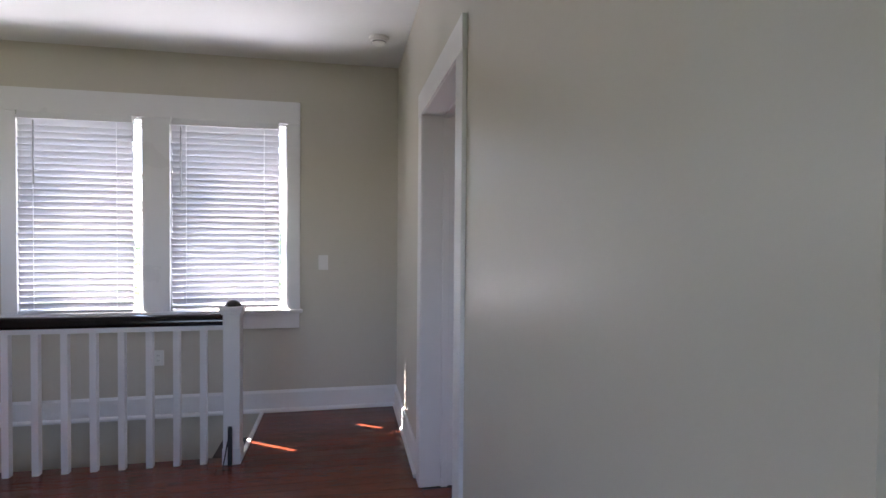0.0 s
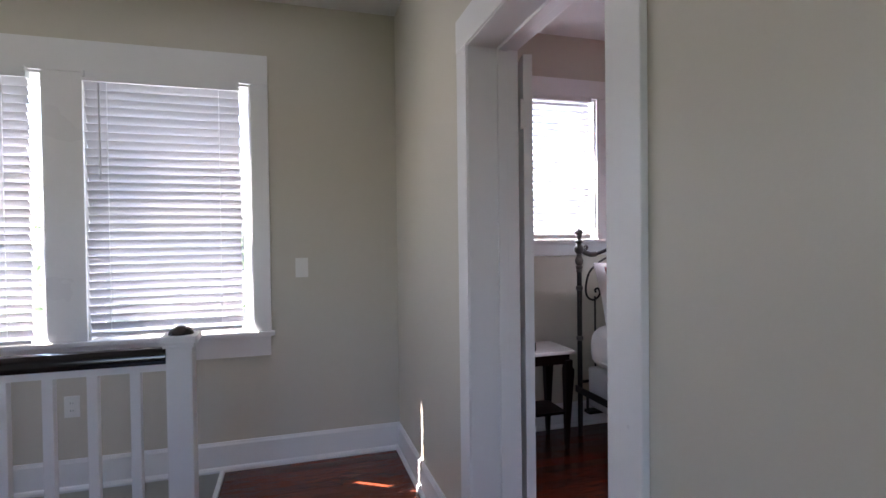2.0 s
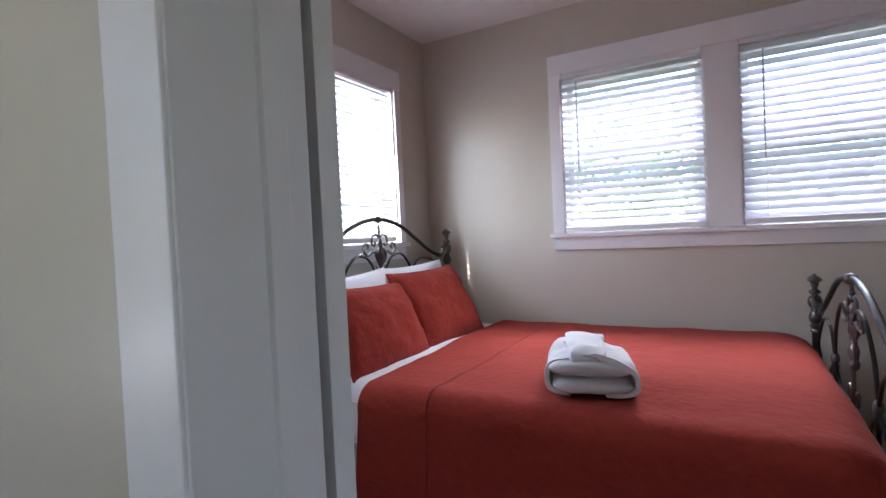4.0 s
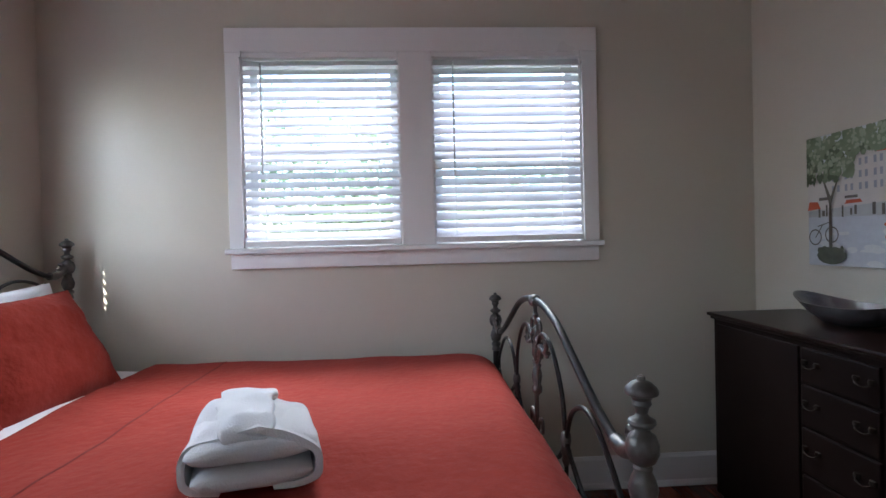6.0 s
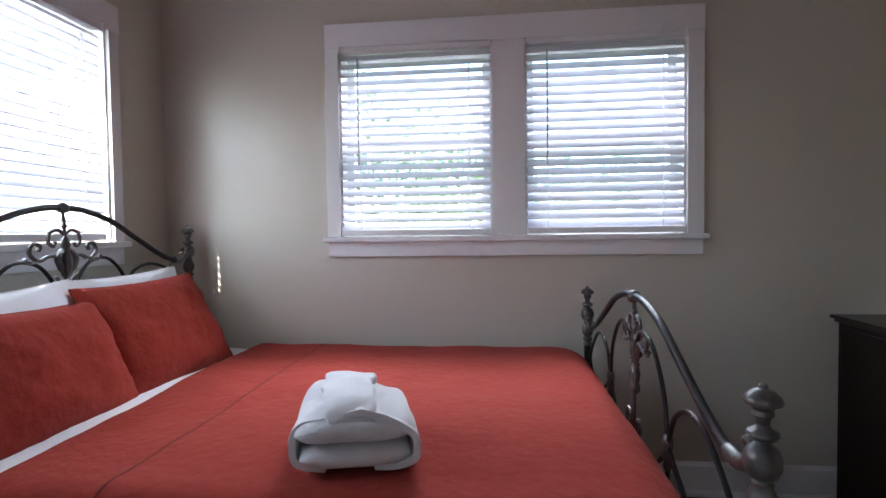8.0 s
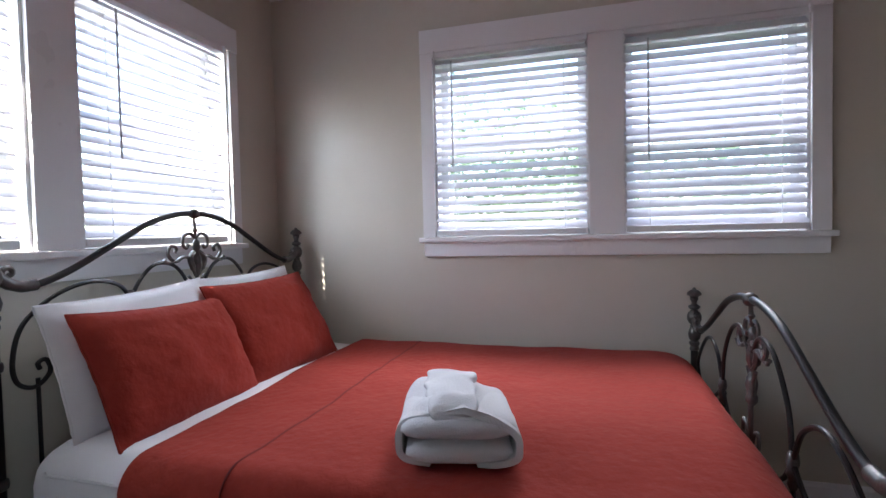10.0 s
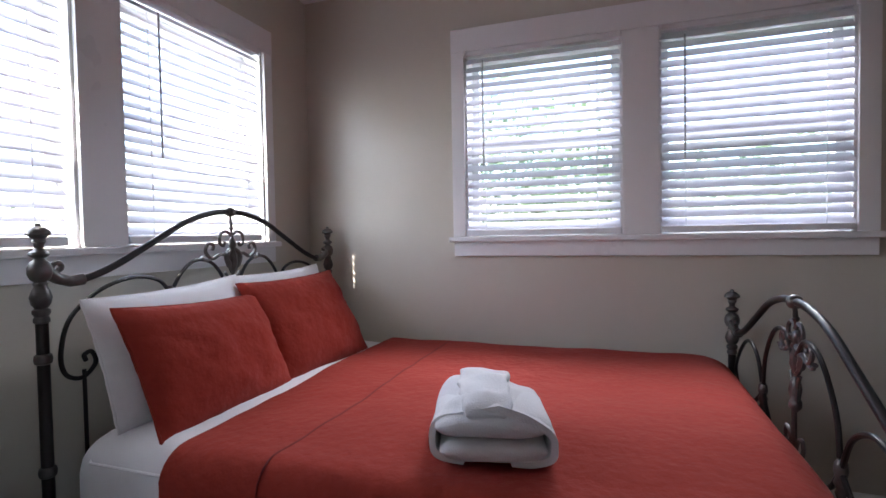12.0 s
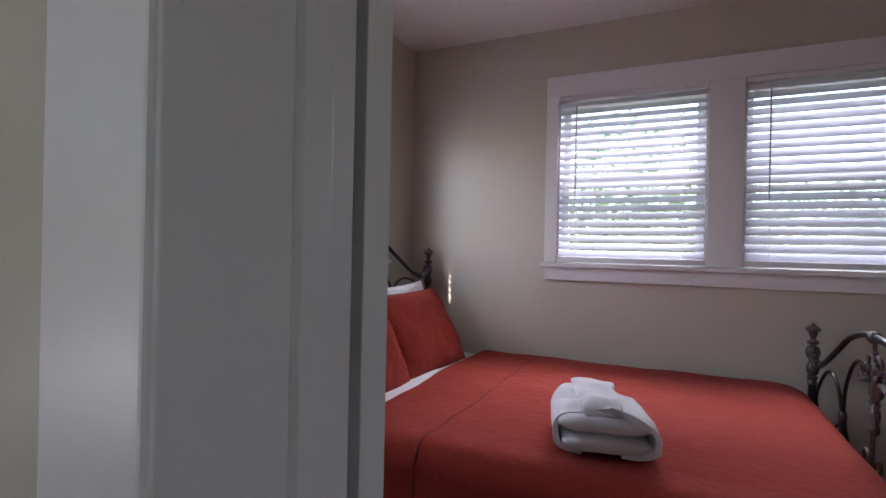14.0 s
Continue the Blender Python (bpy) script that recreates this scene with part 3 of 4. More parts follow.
def medallion(bm, MID, y, top, h):
    """The cast ornament: a stem, a leaf plaque and paired scrolls, from top down over h."""
    s = h / 0.25
    lathe(bm, [(0.005, 0.0), (0.007, -0.02 * s), (0.012, -0.026 * s), (0.006, -0.034 * s), (0.005, -0.05 * s)], (MID, y, top), 8)
    for sgn in (1, -1):
        def X(v):
            return MID + sgn * v * s * 1.12

        def Z(v):
            return top - v * s
        sweep(bm, spline([(X(0.002), y, Z(0.05)), (X(0.02), y, Z(0.036)), (X(0.042), y, Z(0.045)), (X(0.046), y, Z(0.07)), (X(0.034), y, Z(0.082)), (X(0.027), y, Z(0.07))], 5), [0.0068] * 20 + [0.007] * 5 + [0.009], 6)
        sweep(bm, spline([(X(0.012), y, Z(0.115)), (X(0.045), y, Z(0.108)), (X(0.075), y, Z(0.12)), (X(0.098), y, Z(0.098)), (X(0.088), y, Z(0.074)), (X(0.070), y, Z(0.080)), (X(0.074), y, Z(0.094))], 5), 0.0074, 6)
        sweep(bm, spline([(X(0.075), y, Z(0.12)), (X(0.10), y, Z(0.125)), (X(0.112), y, Z(0.112))], 4), [0.006] * 8 + [0.009], 6)
        sweep(bm, spline([(X(0.004), y, Z(0.09)), (X(0.026), y - 0.006, Z(0.112)), (X(0.016), y - 0.006, Z(0.145)), (X(0.002), y, Z(0.17))], 5), [0.004] + [0.011] * 5 + [0.013] * 5 + [0.008] * 4 + [0.004], 6)
        sweep(bm, spline([(X(0.008), y, Z(0.235)), (X(0.014), y, Z(0.19)), (X(0.030), y, Z(0.165))], 4), 0.006, 6)
    lathe(bm, [(0.004, -0.17 * s), (0.015, -0.185 * s), (0.019, -0.205 * s), (0.014, -0.23 * s), (0.018, -0.236 * s), (0.018, -0.25 * s), (0.006, -0.262 * s)], (MID, y, top), 8)
    lathe(bm, [(0.003, -0.052 * s), (0.013, -0.062 * s), (0.016, -0.08 * s), (0.010, -0.095 * s), (0.019, -0.115 * s), (0.021, -0.14 * s), (0.010, -0.165 * s), (0.004, -0.175 * s)], (MID, y - 0.004, top), 8)


def bed_end(BX0, BX1, y, post_top, rail_z, crest, joint_z, low_z, front):
    MID = (BX0 + BX1) / 2
    for x in (BX0, BX1):
        p = bed_part("post", lathe(bmesh.new(), [(0.0165, 0.0), (0.0165, post_top - 0.29)], (x, y, 0), 14))
        bm = bmesh.new()
        lathe(bm, [(r * 0.84, z) for r, z in POST], (x, y, post_top), 18)
        bed_part("turned_finial", bm, IRON, p, "turned pewter-toned finial")
        for z in (post_top - 0.40, 0.655):
            bm = bmesh.new()
            lathe(bm, [(0.0165, -0.016), (0.022, -0.012), (0.024, 0.0), (0.022, 0.012), (0.0165, 0.016)], (x, y, z), 14)
            bed_part("collar", bm, IRON, p)
    half = [(BX0 + 0.025, rail_z + 0.004), (BX0 + 0.060, rail_z - 0.020), (BX0 + 0.125, rail_z - 0.024), (BX0 + 0.235, rail_z + 0.012), (BX0 + 0.40, rail_z + (crest - rail_z) * 0.45), (BX0 + 0.55, rail_z + (crest - rail_z) * 0.80), (BX0 + 0.69, crest - 0.006), (MID, crest)]
    ctrl = half + [(2 * MID - x, z) for x, z in half[-2::-1]]
    bed_part("top_rail", sweep(bmesh.new(), spline([(x, y, z) for x, z in ctrl], 6), 0.0118, 12))
    for sgn in (1, -1):
        bm = bmesh.new()
        bx = MID - sgn * (MID - BX0)
        sweep(bm, [(bx + sgn * f, y, rail_z + g) for f, g in ((0.02, 0.006), (0.05, -0.016), (0.085, -0.027), (0.125, -0.024))], [0.020, 0.017, 0.0175, 0.0185], 10)
        sweep(bm, scroll((bx + sgn * 0.050, rail_z + 0.018), 0.018, 0.008, 200, 200 - sgn * 300, y, 12), 0.008, 8)
        bed_part("cast_joint", bm, IRON, None, "pewter-toned cast joint")
    bm = bmesh.new()
    lathe(bm, [(0.014, -0.02), (0.021, -0.012), (0.024, 0.0), (0.020, 0.012), (0.008, 0.02)], (MID, y, crest), 12)
    bed_part("crest_ball", bm, IRON, None, "pewter-toned ball at the crest")
    jx = 0.325
    for sgn in (1, -1):
        bx = MID - sgn * (MID - BX0)

        def S(v):
            return MID - sgn * v
        edge = MID - BX0 - 0.045
        if front:
            side = [(S(jx), joint_z), (S(jx + 0.06), joint_z + 0.10), (S(jx + 0.17), joint_z + 0.145), (S(jx + 0.29), joint_z + 0.10), (S(edge - 0.03), joint_z - 0.02), (S(jx + 0.32), joint_z - 0.10), (S(jx + 0.20), joint_z - 0.115), (S(jx + 0.07), joint_z - 0.05), (S(jx), joint_z)]
        else:
            side = [(S(jx), joint_z), (S(jx + 0.05), joint_z + 0.055), (S(jx + 0.15), joint_z + 0.075), (S(jx + 0.27), joint_z + 0.045), (S(jx + 0.37), joint_z - 0.03), (S(edge - 0.005), joint_z - 0.13), (S(edge - 0.015), joint_z - 0.20), (S(edge - 0.065), joint_z - 0.225), (S(edge - 0.11), joint_z - 0.19), (S(edge - 0.10), joint_z - 0.15), (S(edge - 0.075), joint_z - 0.155), (S(edge - 0.08), joint_z - 0.175)]
        bed_part("side_arch", sweep(bmesh.new(), spline([(x, y, z) for x, z in side], 6), 0.0072, 8))
        if front:
            arch = [(S(jx), joint_z), (S(jx - 0.03), joint_z + 0.13), (S(0.20), joint_z + 0.24), (S(0.09), joint_z + 0.265), (S(0.02), joint_z + 0.21)]
            low = [(S(jx), joint_z), (S(jx - 0.07), joint_z - 0.075), (S(0.14), joint_z - 0.12), (S(0.0), joint_z - 0.13)]
            bed_part("lower_arch", sweep(bmesh.new(), spline([(x, y, z) for x, z in low], 6), 0.0072, 8))
        else:
            arch = [(S(jx), joint_z), (S(jx - 0.055), joint_z + 0.075), (S(0.20), joint_z + 0.118), (S(0.11), joint_z + 0.10), (S(0.045), joint_z + 0.02), (S(0.055), joint_z - 0.02), (S(0.085), joint_z - 0.022), (S(0.092), joint_z + 0.008)]
        bed_part("centre_arch", sweep(bmesh.new(), spline([(x, y, z) for x, z in arch], 6), 0.0072, 8))
        bm = bmesh.new()
        lathe(bm, [(0.008, 0.03), (0.014, 0.02), (0.016, 0.0), (0.012, -0.018), (0.016, -0.028), (0.010, -0.045), (0.013, -0.055), (0.008, -0.07)], (S(jx), y, joint_z), 10)
        bed_part("cast_knot", bm, IRON, None, "pewter-toned cast knot")
        xs = [(jx, joint_z - 0.05)]
        if front:
            xs += [(jx + 0.11, joint_z - 0.085), (jx + 0.21, joint_z - 0.115), (jx + 0.32, joint_z - 0.10), (0.22, joint_z - 0.10), (0.11, joint_z - 0.125)]
        else:
            xs += [(0.66, joint_z - 0.20)]
        for v, z in xs:
            bed_part("spindle", sweep(bmesh.new(), [(S(v), y, z), (S(v), y, low_z)], 0.0062, 8))
    bm = bmesh.new()
    medallion(bm, MID, y - 0.003, crest - (0.02 if front else 0.035), 0.30 if front else 0.34)
    sweep(bm, [(MID, y, crest), (MID, y, crest - 0.05)], 0.006, 8)
    if front:
        for sgn in (1, -1):
            sweep(bm, spline([(MID + sgn * 0.006, y, joint_z - 0.12), (MID + sgn * 0.03, y, joint_z - 0.05), (MID + sgn * 0.07, y, joint_z - 0.03), (MID + sgn * 0.075, y, joint_z - 0.07), (MID + sgn * 0.05, y, joint_z - 0.075)], 5), 0.006, 6)
        sweep(bm, [(MID, y, joint_z - 0.13), (MID, y, joint_z + 0.06)], 0.008, 8)
    bed_part("medallion", bm, IRON, None, "cast leaf and scroll medallion")
    bed_part("cross_rail", sweep(bmesh.new(), [(BX0, y, low_z), (BX1, y, low_z)], 0.0105, 8))


bed_end(1.692, 3.248, HEAD_Y, 1.390, 1.238, 1.448, 1.13, 0.36, False)
# the foot end stands a little out of square
TWIST[0] = Matrix.Translation((1.648, FOOT_Y, 0)) @ Matrix.Rotation(radians(1.05), 4, "Z") @ Matrix.Translation((-1.648, -FOOT_Y, 0))
bed_end(1.648, 3.262, FOOT_Y, 1.064, 0.912, 1.116, 0.748, 0.33, True)
TWIST[0] = Matrix.Identity(4)
for x in (BX0, BX1):
    bed_part("side_rail", boxed(x - 0.004, FOOT_Y, 0.300, x + 0.004, HEAD_Y, 0.342), BLACK, smooth=False)
for k, y in enumerate((2.62, 3.0, 3.38, 3.76, 4.14, 4.40)):
    for x, d in ((BX0, 1), (BX1, -1)):
        bed_part("rail_strut", boxed(min(x, x + d * 0.010), y - 0.008, 0.195, max(x, x + d * 0.010), y + 0.008, 0.300), BLACK, smooth=False)
    bed_part("bed_slat", boxed(BX0, y - 0.03, 0.195, BX1, y + 0.03, 0.2145), BLACK, smooth=False)


def cushion_box(name, x0, y0, z0, x1, y1, z1, mat, label, category, amp, seed, r=0.06):
    bm = boxed(x0, y0, z0, x1, y1, z1)
    bmesh.ops.bevel(bm, geom=list(bm.edges), offset=r, segments=4, affect="EDGES", profile=0.5)
    bmesh.ops.subdivide_edges(bm, edges=[e for e in bm.edges if e.calc_length() > 0.3], cuts=14, use_grid_fill=True)
    for v in bm.verts:
        v.co += Vector((noise.noise(v.co * 5 + Vector((seed, 0, 0))), noise.noise(v.co * 5 + Vector((0, seed, 0))), noise.noise(v.co * 4 + Vector((0, 0, seed))))) * amp
    return solid(name, bm, mat, label, category, smooth=True)


cushion_box("box_spring", 1.715, 2.475, 0.215, 3.215, 4.475, 0.475, BOXSPRING, "grey-white box spring on the iron bed rails", "box spring", 0.003, 3, 0.02)
cushion_box("mattress", 1.695, 2.480, 0.477, 3.225, 4.470, 0.764, LINEN, "white sheeted mattress on the box spring", "mattress", 0.018, 7, 0.105)


mattress = bpy.data.objects["mattress"]
for z in (0.540, 0.700):
    ring = [(1.697 + 0.105, 2.482), (3.223 - 0.105, 2.482), (3.223, 2.482 + 0.105), (3.223, 4.468 - 0.105), (3.223 - 0.105, 4.468), (1.697 + 0.105, 4.468), (1.697, 4.468 - 0.105), (1.697, 2.482 + 0.105), (1.697 + 0.105, 2.482)]
    part("sheet_seam", sweep(bmesh.new(), [(x, y, z) for x, y in ring], 0.004, 6), LINEN, mattress)


def cover_point(s, y, seed=0.0):
    """A point of the bedspread: s runs from the west hem (0) over the top to the east hem (1)."""
    w0, w1, top, r = 1.672, 3.236, 0.772, 0.085
    hem_w, hem_e = 0.35, 0.52
    left, span, right = top - r - hem_w, (w1 - w0) - 2 * r, top - r - hem_e
    arc = math.pi / 2 * r
    d = s * (left + arc + span + arc + right)
    if d < left:
        x, z = w0 - 0.025 * (1 - d / left) ** 1.5, hem_w + d
    elif d < left + arc:
        a = (d - left) / r
        x, z = w0 + r - r * math.cos(a), top - r + r * math.sin(a)
    elif d < left + arc + span:
        x, z = w0 + r + d - left - arc, top
    elif d < left + 2 * arc + span:
        a = (d - left - arc - span) / r
        x, z = w1 - r + r * math.sin(a), top - r + r * math.cos(a)
    else:
        x, z = w1, top - r - (d - left - 2 * arc - span)
    f = max(0.0, (2.60 - y) / 0.13)
    if f > 0:
        z -= 0.085 * (1 - math.sqrt(max(0.0, 1 - min(f, 1.0) ** 2)))
        if f > 1:
            z -= (f - 1) * 0.13
    z = max(z, 0.345)
    side = 1.0 if z < 0.70 else 0.35
    x += 0.012 * side * noise.noise(Vector((y * 5.5, z * 1.2, 3.1 + seed)))
    z += 0.008 * noise.noise(Vector((x * 2.6, y * 2.6, 1.0))) + 0.004 * noise.noise(Vector((x * 9, y * 7, 4.0)))
    return Vector((x, y + 0.01 * noise.noise(Vector((x * 3, z * 3, 8.0))), z))


cover = thing("bedspread", (MID, 3.3, 0.45), "coral red quilted bedspread drawn over the bed", "bedspread")
C0 = Vector((MID, 3.3, 0.45))
bm = bmesh.new()
NY, NS = 84, 110
YS = [2.462 + (4.085 - 2.462) * k / NY for k in range(NY + 1)]


def cover_y(i, s):
    """The head edge runs slightly slanting and sags at the hem."""
    y = YS[i]
    return y - 0.02 * (i / NY) * math.sin(s * 7) * 0.6


grid = [[bm.verts.new(cover_point(s / NS, cover_y(i, s / NS)) - C0) for s in range(NS + 1)] for i in range(NY + 1)]
for i in range(NY):
    for s in range(NS):
        bm.faces.new((grid[i][s], grid[i][s + 1], grid[i + 1][s + 1], grid[i + 1][s]))
bmesh.ops.recalc_face_normals(bm, faces=bm.faces)
bmesh.ops.solidify(bm, geom=list(bm.faces), thickness=0.007)
part("quilt", bm, CORAL, cover, smooth=True)


def cover_line(y, lift):
    return [cover_point(s / 120, y) - C0 + Vector((-lift if s < 26 else 0, 0, lift if 20 < s < 116 else 0)) for s in range(2, 116)]


part("fold_seam", sweep(bmesh.new(), cover_line(3.765, 0.0070), 0.0028, 5), CORAL_SEAM, cover, "dark seam of the folded edge")


def pillow(name, centre, lean, turn, roll, w, h, t, mat, label, seed):
    bm, n = bmesh.new(), 26
    faces = {}
    for side in (1, -1):
        g = []
        for i in range(n + 1):
            row = []
            for j in range(n + 1):
                u, v = 2 * i / n - 1, 2 * j / n - 1
                x = u * w / 2 * (1 - 0.035 * (1 - v * v))
                z = v * h / 2 * (1 - 0.04 * (1 - u * u))
                puff = (1 - abs(u) ** 2.6) ** 0.62 * (1 - abs(v) ** 2.6) ** 0.62
                y = side * (t / 2 * puff + 0.0035)
                wr = 0.018 * puff * noise.noise(Vector((u * 2.4 + seed, v * 2.4, side))) + 0.007 * noise.noise(Vector((u * 8 + seed, v * 5, side * 2))) + 0.003 * noise.noise(Vector((u * 19 + seed, v * 15, side)))
                row.append(bm.verts.new((x, y + wr, z - 0.006 * (1 - u * u) * (v > 0) * v)))
            g.append(row)
        faces[side] = g
        for i in range(n):
            for j in range(n):
                q = (g[i][j], g[i + 1][j], g[i + 1][j + 1], g[i][j + 1])
                bm.faces.new(q if side < 0 else q[::-1])
    a, b = faces[1], faces[-1]
    ring = [(i, 0) for i in range(n)] + [(n, j) for j in range(n)] + [(i, n) for i in range(n, 0, -1)] + [(0, j) for j in range(n, 0, -1)]
    for p, q in zip(ring, ring[1:] + ring[:1]):
        bm.faces.new((a[p[0]][p[1]], a[q[0]][q[1]], b[q[0]][q[1]], b[p[0]][p[1]]))
    edge = [(a[i][j].co + b[i][j].co) / 2 for i, j in ring]
    ob = thing(name, centre, label, "pillow", "pillows on the bed")
    part("cover", bm, mat, ob, smooth=True)
    part("edge_seam", sweep(bmesh.new(), edge + edge[:1], 0.0045, 6), mat, ob, smooth=True)
    ob.matrix_basis = Matrix.Translation(centre) @ pose(0, 0, 0, 0, 0, turn) @ pose(0, 0, 0, -lean, 0, 0) @ pose(0, 0, 0, 0, roll, 0)
    return ob


pillow("pillow", (2.095, 4.405, 0.960), 16, 0, -2, 0.66, 0.43, 0.16, LINEN, "white cotton pillow propped against the iron headboard", 1.0)
pillow("pillow", (2.70, 4.41, 0.968), 16, 0, -1, 0.68, 0.44, 0.16, LINEN, "white cotton pillow behind a coral sham", 5.0)
pillow("pillow_sham", (2.085, 4.262, 0.930), 27, 3, 3, 0.65, 0.42, 0.17, CORAL, "coral red quilted sham leaning on a white pillow", 2.0)
pillow("pillow_sham", (2.66, 4.27, 0.950), 29, -5, -1, 0.63, 0.46, 0.17, CORAL, "coral red quilted sham tipped against its neighbour", 8.0)

# folded towel
tw = thing("folded_towel", (1.953, 3.251, 0.780), "white terry bath towel folded into a bundle on the bedspread", "towel")
tw.rotation_euler = (0, 0, radians(17))
W, H = 0.152, 0.122


def wrap_point(a, grow, f):
    """The loop of the outer layer at angle a: flat below, squarer on its north side."""
    c, sn = math.cos(a), math.sin(a)
    y = (W + grow) * math.copysign(abs(c) ** (0.40 if c > 0 and sn > 0 else 0.62), c)
    z = H / 2 + (H / 2 + grow) * math.copysign(abs(sn) ** (0.75 if sn > 0 else 0.55), sn)
    lean = 1.0 - 0.16 * max(0.0, -c) * max(0.0, sn)
    dome = 0.020 * max(0.0, sn) * max(0.0, 1 - (y / W) ** 2)
    return y * (1 - 0.06 * f), z * lean * (1 + 0.05 * f) + dome


bm = bmesh.new()
L0, L1, NR = -0.120, 0.150, 44
outer, inner = [], []
for i in range(12):
    f = i / 11
    x = L0 + (L1 - L0) * f
    rows = ([], [])
    for row, grow in zip(rows, (0.0, -0.016)):
        for k in range(NR):
            a = -math.pi / 2 + 0.30 + (2 * math.pi - 0.42) * k / (NR - 1)
            y, z = wrap_point(a, grow, f)
            nv = Vector((x * 8, y * 8, z * 8))
            row.append(bm.verts.new((x + 0.016 * noise.noise(nv * 0.9 + Vector((0, 3, 0))) + (0.02 * (y / W) if i < 2 else 0), y + 0.005 * noise.noise(nv), max(0.0, z + (0.008 + 0.016 * max(0.0, math.sin(a))) * noise.noise(nv * 1.6 + Vector((5, 0, 0)))))))
    outer.append(rows[0])
    inner.append(rows[1])
for i in range(11):
    for k in range(NR - 1):
        bm.faces.new((outer[i][k], outer[i][k + 1], outer[i + 1][k + 1], outer[i + 1][k]))
        bm.faces.new((inner[i][k], inner[i + 1][k], inner[i + 1][k + 1], inner[i][k + 1]))
    for k in (0, NR - 1):
        bm.faces.new((outer[i][k], outer[i + 1][k], inner[i + 1][k], inner[i][k]))
for i in (0, 11):
    for k in range(NR - 1):
        bm.faces.new((outer[i][k], outer[i][k + 1], inner[i][k + 1], inner[i][k]))
part("outer_wrap", bm, TOWEL, tw, smooth=True)


def fat_fold(name, x0, x1, hw, zc, hz, seed):
    bm, rows = bmesh.new(), []
    for i in range(21):
        y = -hw + 2 * hw * i / 20
        e = max(0.0, 1 - (abs(y) / hw) ** 6) ** 0.5
        row = []
        for k in range(20):
            a = 2 * math.pi * k / 20
            c, s = math.cos(a), math.sin(a)
            px = (x0 + x1) / 2 + (x1 - x0) / 2 * math.copysign(abs(c) ** 0.5, c) * (0.9 + 0.1 * e)
            pz = zc + hz * math.copysign(abs(s) ** 0.8, s) * max(e, 0.25)
            nv = Vector((px * 10 + seed, y * 10, pz * 10))
            row.append(bm.verts.new((px + 0.006 * noise.noise(nv), y, pz + 0.006 * noise.noise(nv * 1.3))))
        rows.append(row)
    for p, q in zip(rows, rows[1:]):
        for k in range(20):
            bm.faces.new((p[k], p[(k + 1) % 20], q[(k + 1) % 20], q[k]))
    bm.faces.new(rows[0])
    bm.faces.new(rows[-1])
    part(name, bm, TOWEL, tw, smooth=True)


fat_fold("inner_fold", -0.136, 0.10, 0.128, 0.038, 0.032, 1.0)
fat_fold("inner_fold", -0.140, 0.10, 0.138, 0.096, 0.031, 4.0)


def flap(name, x0, x1, y0, half_w, z0, half_h, droop, seed):
    """A thick folded cloth lying along the bundle from its front x0 to its back x1, hanging over the front edge."""
    bm, rows = bmesh.new(), []
    for i in range(23):
        u = i / 22
        e = max(0.0, 1 - abs(2 * u - 1) ** 7) ** 0.5
        row = []
        for k in range(24):
            a = 2 * math.pi * k / 24
            c, q = math.cos(a), math.sin(a)
            x = x0 + (x1 - x0) * u
            y = y0 + half_w * math.copysign(abs(c) ** 0.55, c) * (0.80 + 0.20 * e) * (0.92 + 0.22 * u + 0.25 * noise.noise(Vector((u * 4 + seed, 3.0 if c > 0 else 9.0, 0))))
            z = z0 + 0.014 * u - droop * max(0.0, 0.26 - u) ** 2 / 0.0676 + half_h * math.copysign(abs(q) ** 0.8, q) * max(e, 0.3) * (1 + 0.35 * abs(c) ** 4 * (q > 0))
            nv = Vector((x * 9 + seed, y * 11, z * 9))
            row.append(bm.verts.new((x + 0.006 * noise.noise(nv * 0.8), y + 0.005 * noise.noise(nv + Vector((0, 7, 0))), z + 0.012 * noise.noise(nv * 1.3) + 0.005 * noise.noise(nv * 3.1))))
        rows.append(row)
    for p, q in zip(rows, rows[1:]):
        for k in range(24):
            bm.faces.new((p[k], p[(k + 1) % 24], q[(k + 1) % 24], q[k]))
    bm.faces.new(rows[0])
    bm.faces.new(rows[-1])
    part(name, bm, TOWEL, tw, smooth=True)


flap("top_flap", -0.122, 0.158, 0.014, 0.064, 0.141, 0.016, 0.020, 2.0)

# bag under the bed
bm = bmesh.new()
bmesh.ops.create_cube(bm, size=1, matrix=Matrix.Translation((2.10, 3.72, 0.085)) @ Matrix.Diagonal((0.62, 1.15, 0.17, 1)))
bmesh.ops.bevel(bm, geom=list(bm.edges), offset=0.06, segments=4, affect="EDGES")
bag = thing("travel_bag", (2.10, 3.72, 0), "navy nylon bag pushed under the bed", "bag")
bm.transform(Matrix.Translation((-2.10, -3.72, 0)))
part("body", bm, NAVY, bag, smooth=True)
part("piping", sweep(bmesh.new(), spline([(-0.315, 0.52, 0.10), (-0.318, 0.30, 0.075), (-0.316, 0.0, 0.05), (-0.315, -0.25, 0.03)]), 0.005, 6), CORD, bag, "pale piping")

